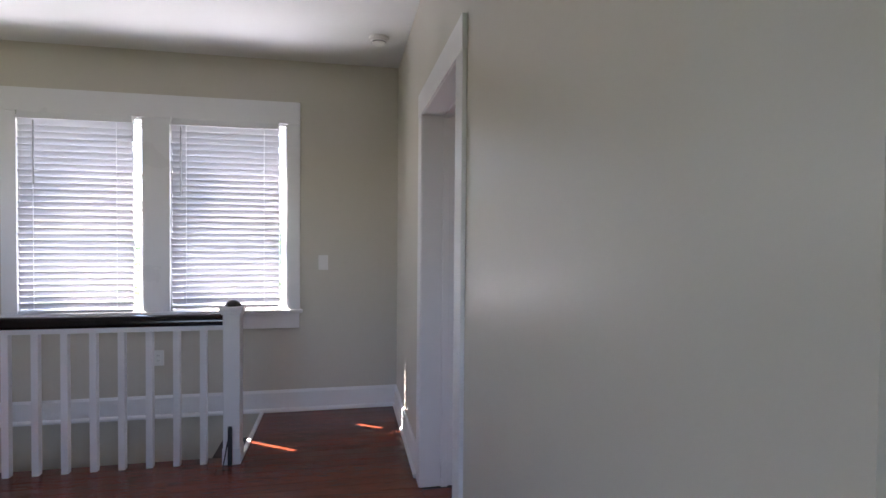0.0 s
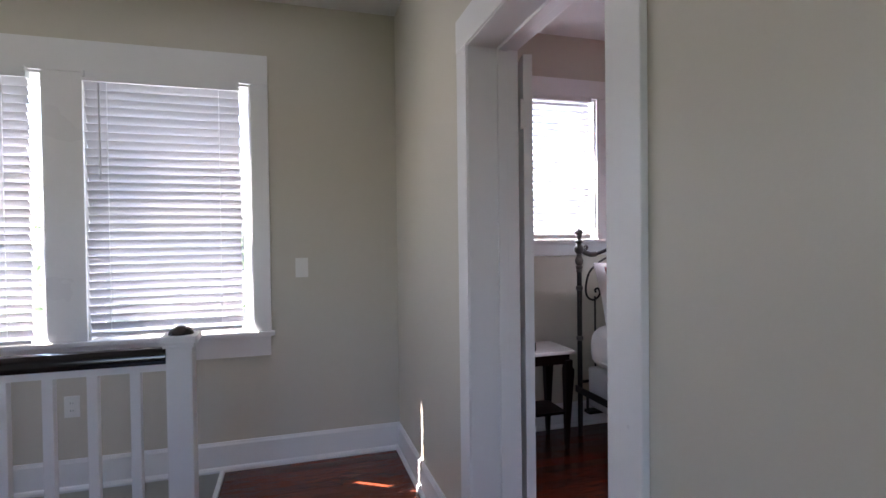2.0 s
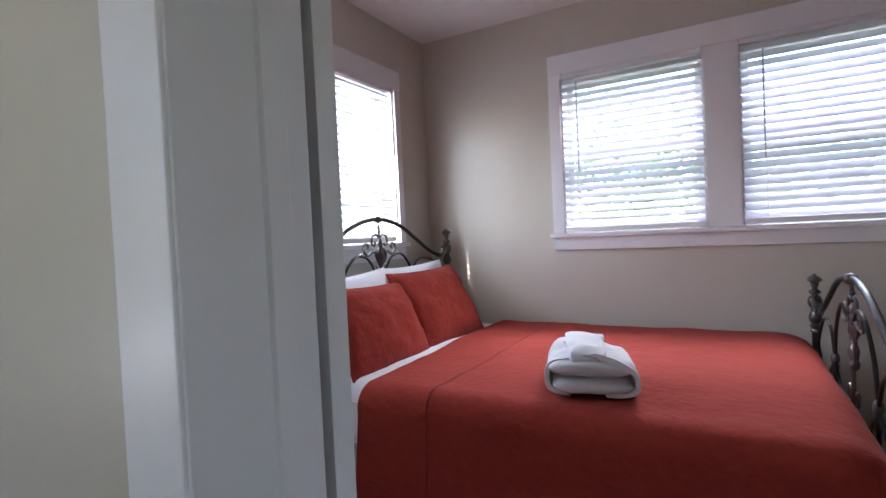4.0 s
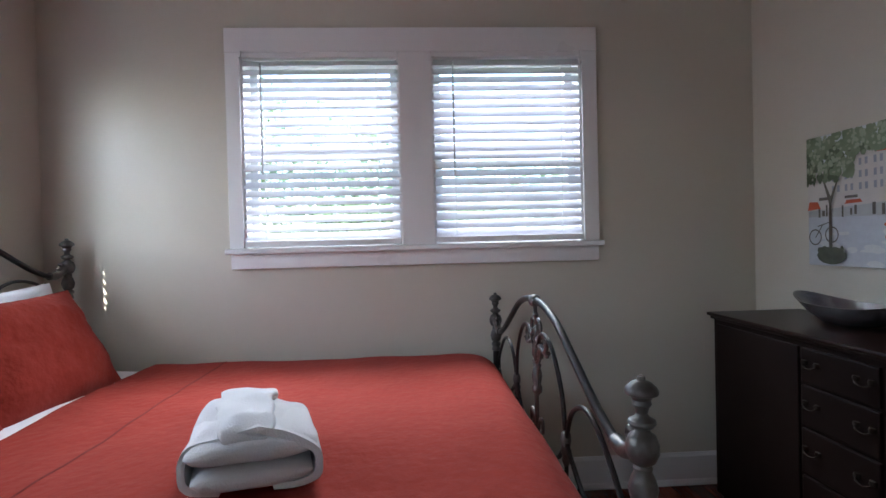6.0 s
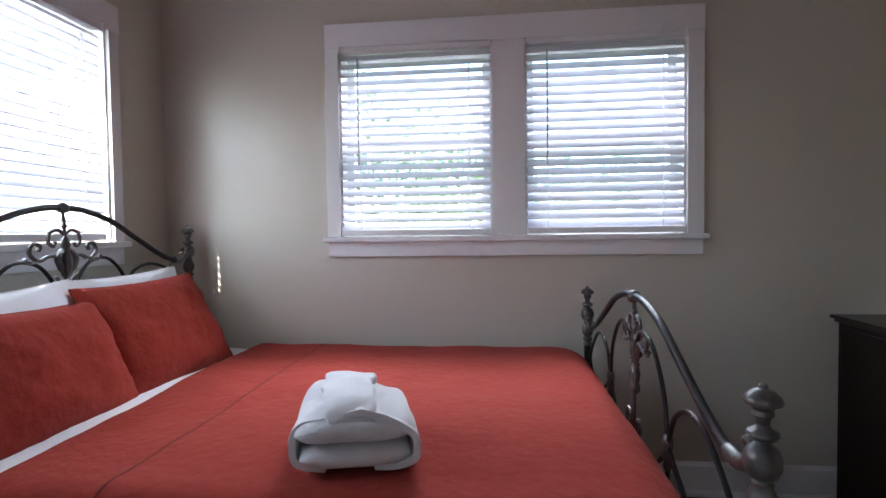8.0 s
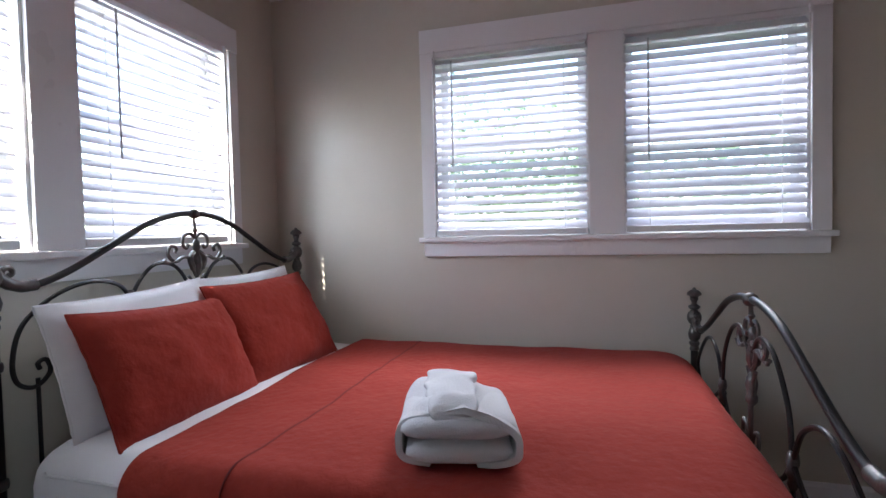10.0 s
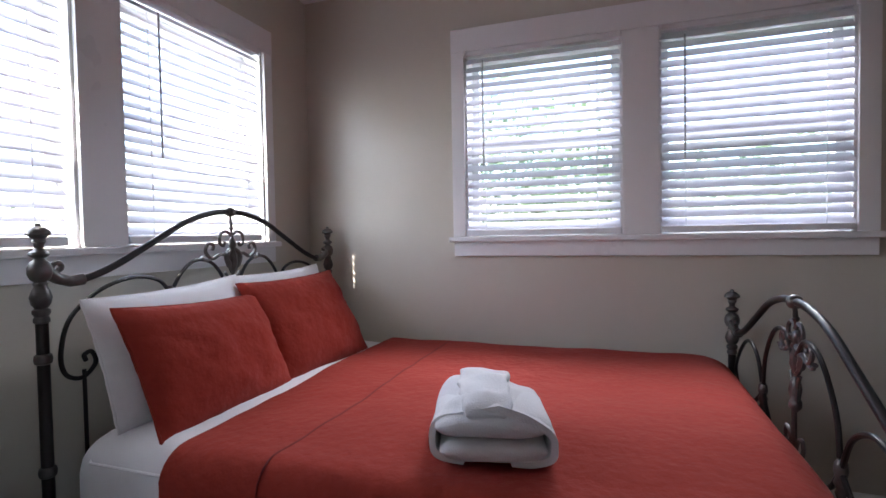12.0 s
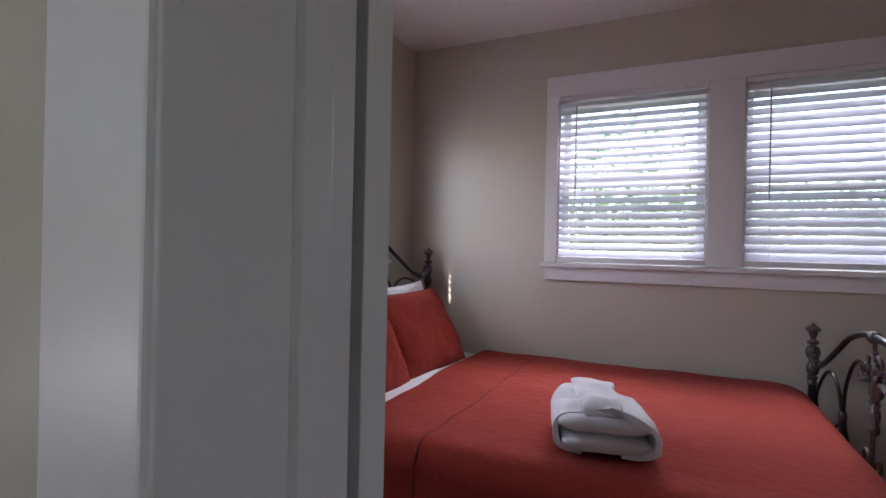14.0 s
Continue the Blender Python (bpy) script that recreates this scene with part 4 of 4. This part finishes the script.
# ---- nightstand ----
ns = thing("nightstand", (1.33, 4.50, 0), "dark wood nightstand with a white marble top", "nightstand")
part("marble_top", boxed(-0.215, -0.165, 0.600, 0.215, 0.165, 0.622, bevel=0.006), MARBLE, ns, "white veined marble top")
part("apron_rail", boxed(-0.185, -0.140, 0.535, 0.185, 0.140, 0.5995, bevel=0.003), MAHOGANY, ns)
for x in (-0.175, 0.175):
    for y in (-0.13, 0.13):
        bm, rings = bmesh.new(), []
        for half, drift, z in ((0.010, -0.004, 0.0), (0.013, -0.006, 0.03), (0.016, -0.004, 0.16), (0.022, 0.0, 0.34), (0.028, 0.003, 0.46), (0.029, 0.003, 0.50), (0.024, 0.0, 0.515), (0.024, 0.0, 0.56)):
            cx, cy = x + drift * math.copysign(1, x), y + drift * math.copysign(1, y)
            rings.append([bm.verts.new((cx + half * i, cy + half * j, z)) for i, j in ((-1, -1), (1, -1), (1, 1), (-1, 1))])
        for p, q in zip(rings, rings[1:]):
            for k in range(4):
                bm.faces.new((p[k], p[(k + 1) % 4], q[(k + 1) % 4], q[k]))
        bm.faces.new(rings[0][::-1])
        bm.faces.new(rings[-1])
        bmesh.ops.bevel(bm, geom=[e for e in bm.edges if abs(e.verts[0].co.z - e.verts[1].co.z) > 0.005], offset=0.004, segments=2, affect="EDGES")
        part("leg", bm, MAHOGANY, ns, smooth=True)
part("shelf", boxed(-0.17, -0.125, 0.215, 0.17, 0.125, 0.232, bevel=0.002), MAHOGANY, ns)
ph = thing("alarm_clock", (1.25, 4.42, 0.622), "small black clock on the marble top", "clock")
part("case", boxed(-0.05, -0.03, 0, 0.05, 0.03, 0.055, bevel=0.008), BLACK, ph)
part("face", boxed(-0.04, -0.0312, 0.012, 0.04, -0.0300, 0.045), IRON_DARK, ph)

# ---- dresser, bowl, painting ----
DX0, DX1, DY0, DY1, DH = 1.78, 2.995, 1.042, 1.465, 0.970
dr = thing("dresser", ((DX0 + DX1) / 2, (DY0 + DY1) / 2, 0), "dark mahogany chest of drawers against the wall", "dresser")
DO = Vector(((DX0 + DX1) / 2, (DY0 + DY1) / 2, 0))


def dpart(name, bm, mat, parent=None, label="", smooth=False):
    bm.transform(Matrix.Translation(-DO))
    return part(name, bm, mat, parent or dr, label, smooth)


bm = boxed(DX0 - 0.02, DY0 - 0.01, DH - 0.016, DX1 + 0.022, DY1 + 0.024, DH, bevel=0.006)
box(bm, DX0 - 0.01, DY0 - 0.006, DH - 0.03, DX1 + 0.011, DY1 + 0.012, DH - 0.0165, 0.004)
dpart("top", bm, MAHOGANY)
dpart("carcass", boxed(DX0, DY0, 0.13, DX1, DY1, DH - 0.0305, bevel=0.004), MAHOGANY_SATIN)
rows_z = [(0.795, 0.920), (0.640, 0.785), (0.470, 0.630), (0.160, 0.460)]
cols = [(DX0 + 0.03, 2.122), (2.138, 2.45)]
dpart("side_door", boxed(2.466, DY1 - 0.005, 0.160, DX1 - 0.025, DY1 + 0.008, 0.920, bevel=0.004), MAHOGANY_SATIN)
for za, zb in rows_z:
    for xa, xb in cols:
        dw = dpart("drawer_front", boxed(xa, DY1 - 0.005, za, xb, DY1 + 0.010, zb, bevel=0.005), MAHOGANY_SATIN)
        for f in (0.16, 0.84):
            x, z = xa + (xb - xa) * f, (za + zb) / 2
            bm = sweep(bmesh.new(), spline([(x - 0.028, DY1 + 0.012, z + 0.012), (x - 0.024, DY1 + 0.024, z), (x, DY1 + 0.026, z - 0.006), (x + 0.024, DY1 + 0.024, z), (x + 0.028, DY1 + 0.012, z + 0.012)], 4), 0.003, 6)
            for dx in (-0.028, 0.028):
                lathe(bm, [(0.010, -0.008), (0.012, 0.0), (0.010, 0.008)], (x + dx, DY1 + 0.012, z + 0.012), 10)
            dpart("drawer_pull", bm, BRASS, dw, "aged brass bail pull", True)
for x in (DX0 + 0.04, DX1 - 0.04):
    for y in (DY0 + 0.04, DY1 - 0.04):
        dpart("leg", lathe(bmesh.new(), [(0.014, 0.0), (0.022, 0.03), (0.018, 0.05), (0.032, 0.09), (0.030, 0.131)], (x, y, 0), 12), MAHOGANY, smooth=True)

bowl = thing("boat_bowl", (2.55, 1.19, DH), "dark silver boat-shaped bowl on the dresser", "bowl")
bm = bmesh.new()
rings = []
for lvl, (rx, ry, z) in enumerate(((0.055, 0.045, 0.0), (0.10, 0.075, 0.006), (0.18, 0.105, 0.04), (0.245, 0.12, 0.078), (0.235, 0.113, 0.078), (0.17, 0.095, 0.045), (0.09, 0.065, 0.014), (0.02, 0.02, 0.010))):
    row = []
    for k in range(36):
        a = 2 * math.pi * k / 36
        c, s = math.cos(a), math.sin(a)
        lift = 0.032 * abs(c) ** 3 * (z / 0.078)
        row.append(bm.verts.new((rx * math.copysign(abs(c) ** 0.9, c) * (1 + 0.10 * abs(c) ** 6), ry * s, z + lift)))
    rings.append(row)
for p, q in zip(rings, rings[1:]):
    for k in range(36):
        bm.faces.new((p[k], p[(k + 1) % 36], q[(k + 1) % 36], q[k]))
bm.faces.new(rings[0])
bm.faces.new(rings[-1])
part("dish", bm, PEWTER, bowl, smooth=True)


def paint(name, colour, second):
    return material(name, colour, rough=0.6, vary=0.5, grain=0.5, fine=30, dark=second, bump=0.15, bump_scale=120)


PX1, PX0, PZ0, PZ1 = 2.925, 2.14, 1.183, 1.752
pic = thing("painting", ((PX0 + PX1) / 2, ROOM_S, 0), "canvas street painting with a tree over cafe fronts", "painting")
PO = Vector(((PX0 + PX1) / 2, ROOM_S, 0))


def flat(name, polys, mat, layer):
    """Flat painted shapes on the canvas: u from its east edge, w up from its lower edge, in metres."""
    bm = bmesh.new()
    for k, poly in enumerate(polys):
        bm.faces.new([bm.verts.new((PX1 - min(max(u, 0.002), PW - 0.002) - PO.x, 0.0345 + 0.0004 * layer + 0.000016 * k, PZ0 + min(max(w, 0.002), PH - 0.002))) for u, w in poly])
    return tagged(part(name, bm, mat, pic), kind="stuff")


def blob(u, w, ru, rw, seed, n=18, rough=0.3):
    return [(u + ru * math.cos(2 * math.pi * k / n) * (1 + rough * noise.noise(Vector((k * 1.7, seed, 0)))), w + rw * math.sin(2 * math.pi * k / n) * (1 + rough * noise.noise(Vector((k * 1.3, seed, 5))))) for k in range(n)]


def rect(u0, w0, u1, w1):
    return [(u0, w0), (u1, w0), (u1, w1), (u0, w1)]


PW, PH = PX1 - PX0, PZ1 - PZ0
dab = random.Random(12)


def dabs(n, u0, u1, w0, w1, size, tall=1.0):
    """Loose brush dabs scattered over a patch of the canvas."""
    return [blob(dab.uniform(u0, u1), dab.uniform(w0, w1), size * dab.uniform(0.5, 1.3), size * tall * dab.uniform(0.5, 1.3), k + n, 8, 0.6) for k in range(n)]


bm = boxed(PX0 - PO.x, 0.001, PZ0, PX1 - PO.x, 0.034, PZ1, bevel=0.003)
part("canvas", bm, paint("pale street paint", (0.48, 0.48, 0.47), (0.36, 0.37, 0.37)), pic)
flat("painted_sky", [rect(0.0, 0.33, PW, PH)], paint("sky paint", (0.55, 0.62, 0.66), (0.66, 0.68, 0.66)), 1)
flat("painted_road", [[(0.0, 0.0), (PW, 0.0), (PW, 0.15), (0.40, 0.205), (0.0, 0.215)]], paint("grey road paint", (0.54, 0.56, 0.60), (0.42, 0.44, 0.48)), 1.6)
flat("painted_road_light", dabs(26, 0.08, 0.75, 0.01, 0.15, 0.035, 0.35), paint("white road paint", (0.66, 0.66, 0.64), (0.50, 0.51, 0.52)), 2)
flat("painted_facade", [[(0.0, 0.24), (0.40, 0.26), (0.44, 0.42), (0.34, 0.50), (0.20, 0.45), (0.0, 0.43)]], paint("cream facade paint", (0.62, 0.56, 0.51), (0.50, 0.46, 0.44)), 4)
flat("painted_far_facade", [[(0.40, 0.20), (PW, 0.17), (PW, 0.56), (0.52, 0.56), (0.40, 0.50)]], paint("grey facade paint", (0.56, 0.50, 0.48), (0.44, 0.41, 0.41)), 4.5)
wins = [rect(u, w + 0.12 * u * (w - 0.3), u + 0.013, w + 0.028 + 0.12 * u * (w - 0.3)) for w in (0.315, 0.362, 0.41) for u in (0.135, 0.162, 0.20, 0.228, 0.268, 0.296, 0.335, 0.362)]
wins += [rect(u, w, u + 0.016, w + 0.04) for w in (0.30, 0.38, 0.46) for u in (0.47, 0.51, 0.55, 0.60, 0.64, 0.69, 0.73)]
flat("painted_facade_window", wins, paint("grey window paint", (0.34, 0.34, 0.38), (0.22, 0.23, 0.27)), 6)
flat("painted_shop_front", [rect(u, 0.205 + dab.uniform(0, 0.012), u + dab.uniform(0.006, 0.016), 0.205 + dab.uniform(0.03, 0.062)) for u in [0.02 + 0.0205 * k for k in range(36)] if dab.random() < 0.5] + [rect(0.065, 0.285, 0.135, 0.298), rect(0.20, 0.285, 0.262, 0.296)], paint("dark shop paint", (0.07, 0.065, 0.06), (0.20, 0.16, 0.13)), 7)
flat("painted_awning", [[(0.0, 0.245), (0.075, 0.25), (0.06, 0.28), (0.012, 0.283)], [(0.20, 0.262), (0.285, 0.264), (0.275, 0.278), (0.21, 0.278)], [(0.34, 0.455), (0.43, 0.45), (0.46, 0.50), (0.38, 0.51)], [(0.46, 0.25), (0.60, 0.245), (0.58, 0.285), (0.48, 0.285)]], paint("orange awning paint", (0.55, 0.11, 0.04), (0.42, 0.06, 0.03)), 10)
flat("painted_flower_bed", dabs(26, 0.38, 0.47, 0.11, 0.18, 0.013) + dabs(22, 0.55, 0.72, 0.06, 0.16, 0.016), paint("red flower paint", (0.45, 0.07, 0.03), (0.60, 0.24, 0.10)), 11)
flat("painted_trunk", [[(0.118, 0.04), (0.138, 0.04), (0.134, 0.27), (0.172, 0.37), (0.166, 0.372), (0.130, 0.30), (0.098, 0.37), (0.091, 0.368), (0.121, 0.27)]], paint("trunk paint", (0.08, 0.065, 0.05), (0.16, 0.13, 0.10)), 13)
flat("painted_planter", [blob(0.13, 0.045, 0.078, 0.038, 9, 20, 0.12)] + dabs(20, 0.07, 0.19, 0.03, 0.075, 0.015), paint("planter paint", (0.07, 0.075, 0.055), (0.16, 0.17, 0.12)), 13.5)
flat("painted_foliage", dabs(130, 0.0, 0.24, 0.37, 0.56, 0.020) + dabs(90, 0.20, 0.42, 0.46, 0.56, 0.018), paint("mid leaf paint", (0.15, 0.20, 0.11), (0.25, 0.29, 0.19)), 15)
flat("painted_foliage_shade", dabs(70, 0.0, 0.20, 0.36, 0.50, 0.014) + dabs(30, 0.20, 0.36, 0.46, 0.52, 0.012), paint("dark leaf paint", (0.075, 0.10, 0.055), (0.13, 0.16, 0.09)), 17.5)
flat("painted_foliage_highlight", dabs(80, 0.01, 0.26, 0.40, 0.56, 0.010) + dabs(50, 0.22, 0.42, 0.48, 0.56, 0.009), paint("light leaf paint", (0.36, 0.40, 0.29), (0.27, 0.31, 0.20)), 20)


def ring_poly(u, w, r, n=16):
    out = []
    for k in range(n):
        a, b = 2 * math.pi * k / n, 2 * math.pi * (k + 1) / n
        out.append([(u + r * math.cos(a), w + r * math.sin(a)), (u + r * math.cos(b), w + r * math.sin(b)), (u + 0.84 * r * math.cos(b), w + 0.84 * r * math.sin(b)), (u + 0.84 * r * math.cos(a), w + 0.84 * r * math.sin(a))])
    return out


flat("painted_bicycle", ring_poly(0.045, 0.125, 0.036) + ring_poly(0.135, 0.135, 0.036) + [[(0.045, 0.125), (0.09, 0.185), (0.093, 0.183), (0.049, 0.122)], [(0.06, 0.175), (0.12, 0.19), (0.12, 0.186), (0.06, 0.170)]], bpy.data.materials["dark shop paint"], 14)

# ---- outdoors ----
GRASS = material("grass", (0.055, 0.085, 0.025), rough=0.9, vary=0.5, grain=0.5, fine=30, bump=0.5, bump_scale=40, dark=(0.03, 0.045, 0.015))
LEAF = translucent("green leaves", (0.080, 0.118, 0.050), (0.20, 0.27, 0.12), 0.40)
BARK = material("bark", (0.10, 0.075, 0.055), rough=0.9, vary=0.4, grain=0.6, fine=20, stretch=(6, 6, 1), bump=0.6, bump_scale=18)
SIDING = material("white lap siding", (0.70, 0.70, 0.68), rough=0.6, vary=0.15, grain=0.1)
ROOF = material("grey shingle", (0.09, 0.09, 0.095), rough=0.9, vary=0.4, grain=0.5, fine=12)
DARKGLASS = material("dark house glass", (0.03, 0.035, 0.04), rough=0.08)
bm = bmesh.new()
bmesh.ops.create_grid(bm, x_segments=4, y_segments=4, size=900, matrix=Matrix.Translation((0, 0, -3.35)))
solid("ground", bm, GRASS, "mown grass round the house", "ground", "structure")


def tree(at, height, spread, seed, leaves):
    rnd = random.Random(seed)
    t = thing("tree", at, "leafy green broadleaf tree in the yard", "tree", "trees outside")
    bm = bmesh.new()
    sweep(bm, [(0, 0, 0), (0.05, 0.02, height * 0.25), (-0.03, 0.06, height * 0.5), (0.02, 0, height * 0.8)], [0.2, 0.15, 0.11, 0.03], 9)
    tips = []
    for k in range(9):
        a, z0 = rnd.uniform(0, 6.28), height * rnd.uniform(0.28, 0.6)
        r = spread * rnd.uniform(0.6, 1.0)
        tip = Vector((r * math.cos(a), r * math.sin(a), z0 + height * rnd.uniform(0.12, 0.36)))
        sweep(bm, [(0, 0, z0), tip * 0.5 + Vector((0, 0, z0 * 0.45)), tip], [0.07, 0.045, 0.012], 6)
        tips.append(tip)
    part("trunk", bm, BARK, t)
    tips += [Vector((rnd.gauss(0, spread * 0.4), rnd.gauss(0, spread * 0.4), height * rnd.uniform(0.5, 1.0))) for _ in range(12)]
    verts, faces = [], []
    for _ in range(leaves):
        c = rnd.choice(tips) + Vector((rnd.gauss(0, 0.5), rnd.gauss(0, 0.5), rnd.gauss(0, 0.42)))
        d = Vector((rnd.gauss(0, 1), rnd.gauss(0, 1), rnd.gauss(0, 0.7))).normalized()
        e = d.orthogonal().normalized()
        s = rnd.uniform(0.05, 0.10)
        n = len(verts)
        verts += [c - d * s, c + e * s * 0.45, c + d * s, c - e * s * 0.45]
        faces.append((n, n + 1, n + 2, n + 3))
    me = bpy.data.meshes.new("crown")
    me.from_pydata(verts, [], faces)
    me.materials.append(LEAF)
    crown = new("crown", me)
    crown.parent = t
    return t


for k, (x, y, hgt, spr) in enumerate(((9.5, 5.6, 7.0, 1.9), (10.5, 1.2, 6.2, 2.0), (13.0, 3.6, 5.2, 2.2), (10.2, 3.9, 6.4, 1.8), (12.0, 8.2, 6.5, 2.0), (13.5, -2.0, 6.0, 2.2), (4.6, 13.0, 5.0, 1.8), (-2.5, 13.5, 5.5, 2.0))):
    tree((x, y, -3.35), hgt, spr, 40 + k, 5200)

house = thing("neighbour_house", (0.5, 22.0, -3.35), "white sided two-storey house across the yard", "house")
part("wall", boxed(-6.5, 0, 0, 6.5, 8, 5.6), SIDING, house)
bm = bmesh.new()
vs = [bm.verts.new(p) for p in ((-7, -0.5, 5.6), (7, -0.5, 5.6), (7, 8.5, 5.6), (-7, 8.5, 5.6), (-7, 4, 8.2), (7, 4, 8.2))]
for f in ((0, 1, 5, 4), (2, 3, 4, 5), (0, 4, 3), (1, 2, 5), (0, 3, 2, 1)):
    bm.faces.new([vs[i] for i in f])
part("roof", bm, ROOF, house)
for z in (0.9, 3.6):
    for x in (-5, -2.5, 0, 2.5, 5):
        wn = part("window", boxed(x - 0.6, -0.06, z - 0.08, x + 0.6, -0.002, z + 1.5, bevel=0.02), TRIM, house)
        part("pane", boxed(x - 0.48, -0.075, z + 0.04, x + 0.48, -0.061, z + 1.38), DARKGLASS, wn)

# ---- floor planks, last ----
PLANK_W = 0.083
plank_meshes = {}


def plank(x0, x1, y0):
    length = round(x1 - x0, 3)
    if length not in plank_meshes:
        bm = boxed(0.0006, 0.0006, -0.0118, length - 0.0006, PLANK_W - 0.0006, 0.0)
        top_edges = [e for e in bm.edges if all(v.co.z > -0.001 for v in e.verts)]
        bmesh.ops.bevel(bm, geom=top_edges, offset=0.0012, segments=1, affect="EDGES")
        plank_meshes[length] = mesh_of(bm, "plank", PLANK)
    ob = shared("plank", plank_meshes[length], floor, Matrix.Translation((x0, y0, 0)))
    return ob


def lay(x0, x1, y0, y1, seed, lengths=(0.9, 1.2, 1.5, 1.8, 2.1)):
    rnd = random.Random(seed)
    y = y0
    while y < y1 - 0.01:
        x = x0
        first = True
        while x < x1 - 0.001:
            step = rnd.choice(lengths) * (rnd.choice((0.4, 0.7, 1.0)) if first else 1.0)
            first = False
            xe = x + step
            if x1 - xe < 0.35:
                xe = x1
            plank(round(x, 3), round(xe, 3), y)
            x = xe
        y += PLANK_W


lay(HALL_W, HALL_E, STAIR_Y - 50 * PLANK_W, STAIR_Y - 0.001, 5)
lay(STAIR_X + 0.014, HALL_E, STAIR_Y, NORTH - 0.012, 6)
lay(HALL_E, ROOM_W, DOOR_A + 0.001, DOOR_B - 0.03, 7, (0.165,))
lay(ROOM_W, ROOM_E, ROOM_S + 0.005, NORTH - 0.012, 8)
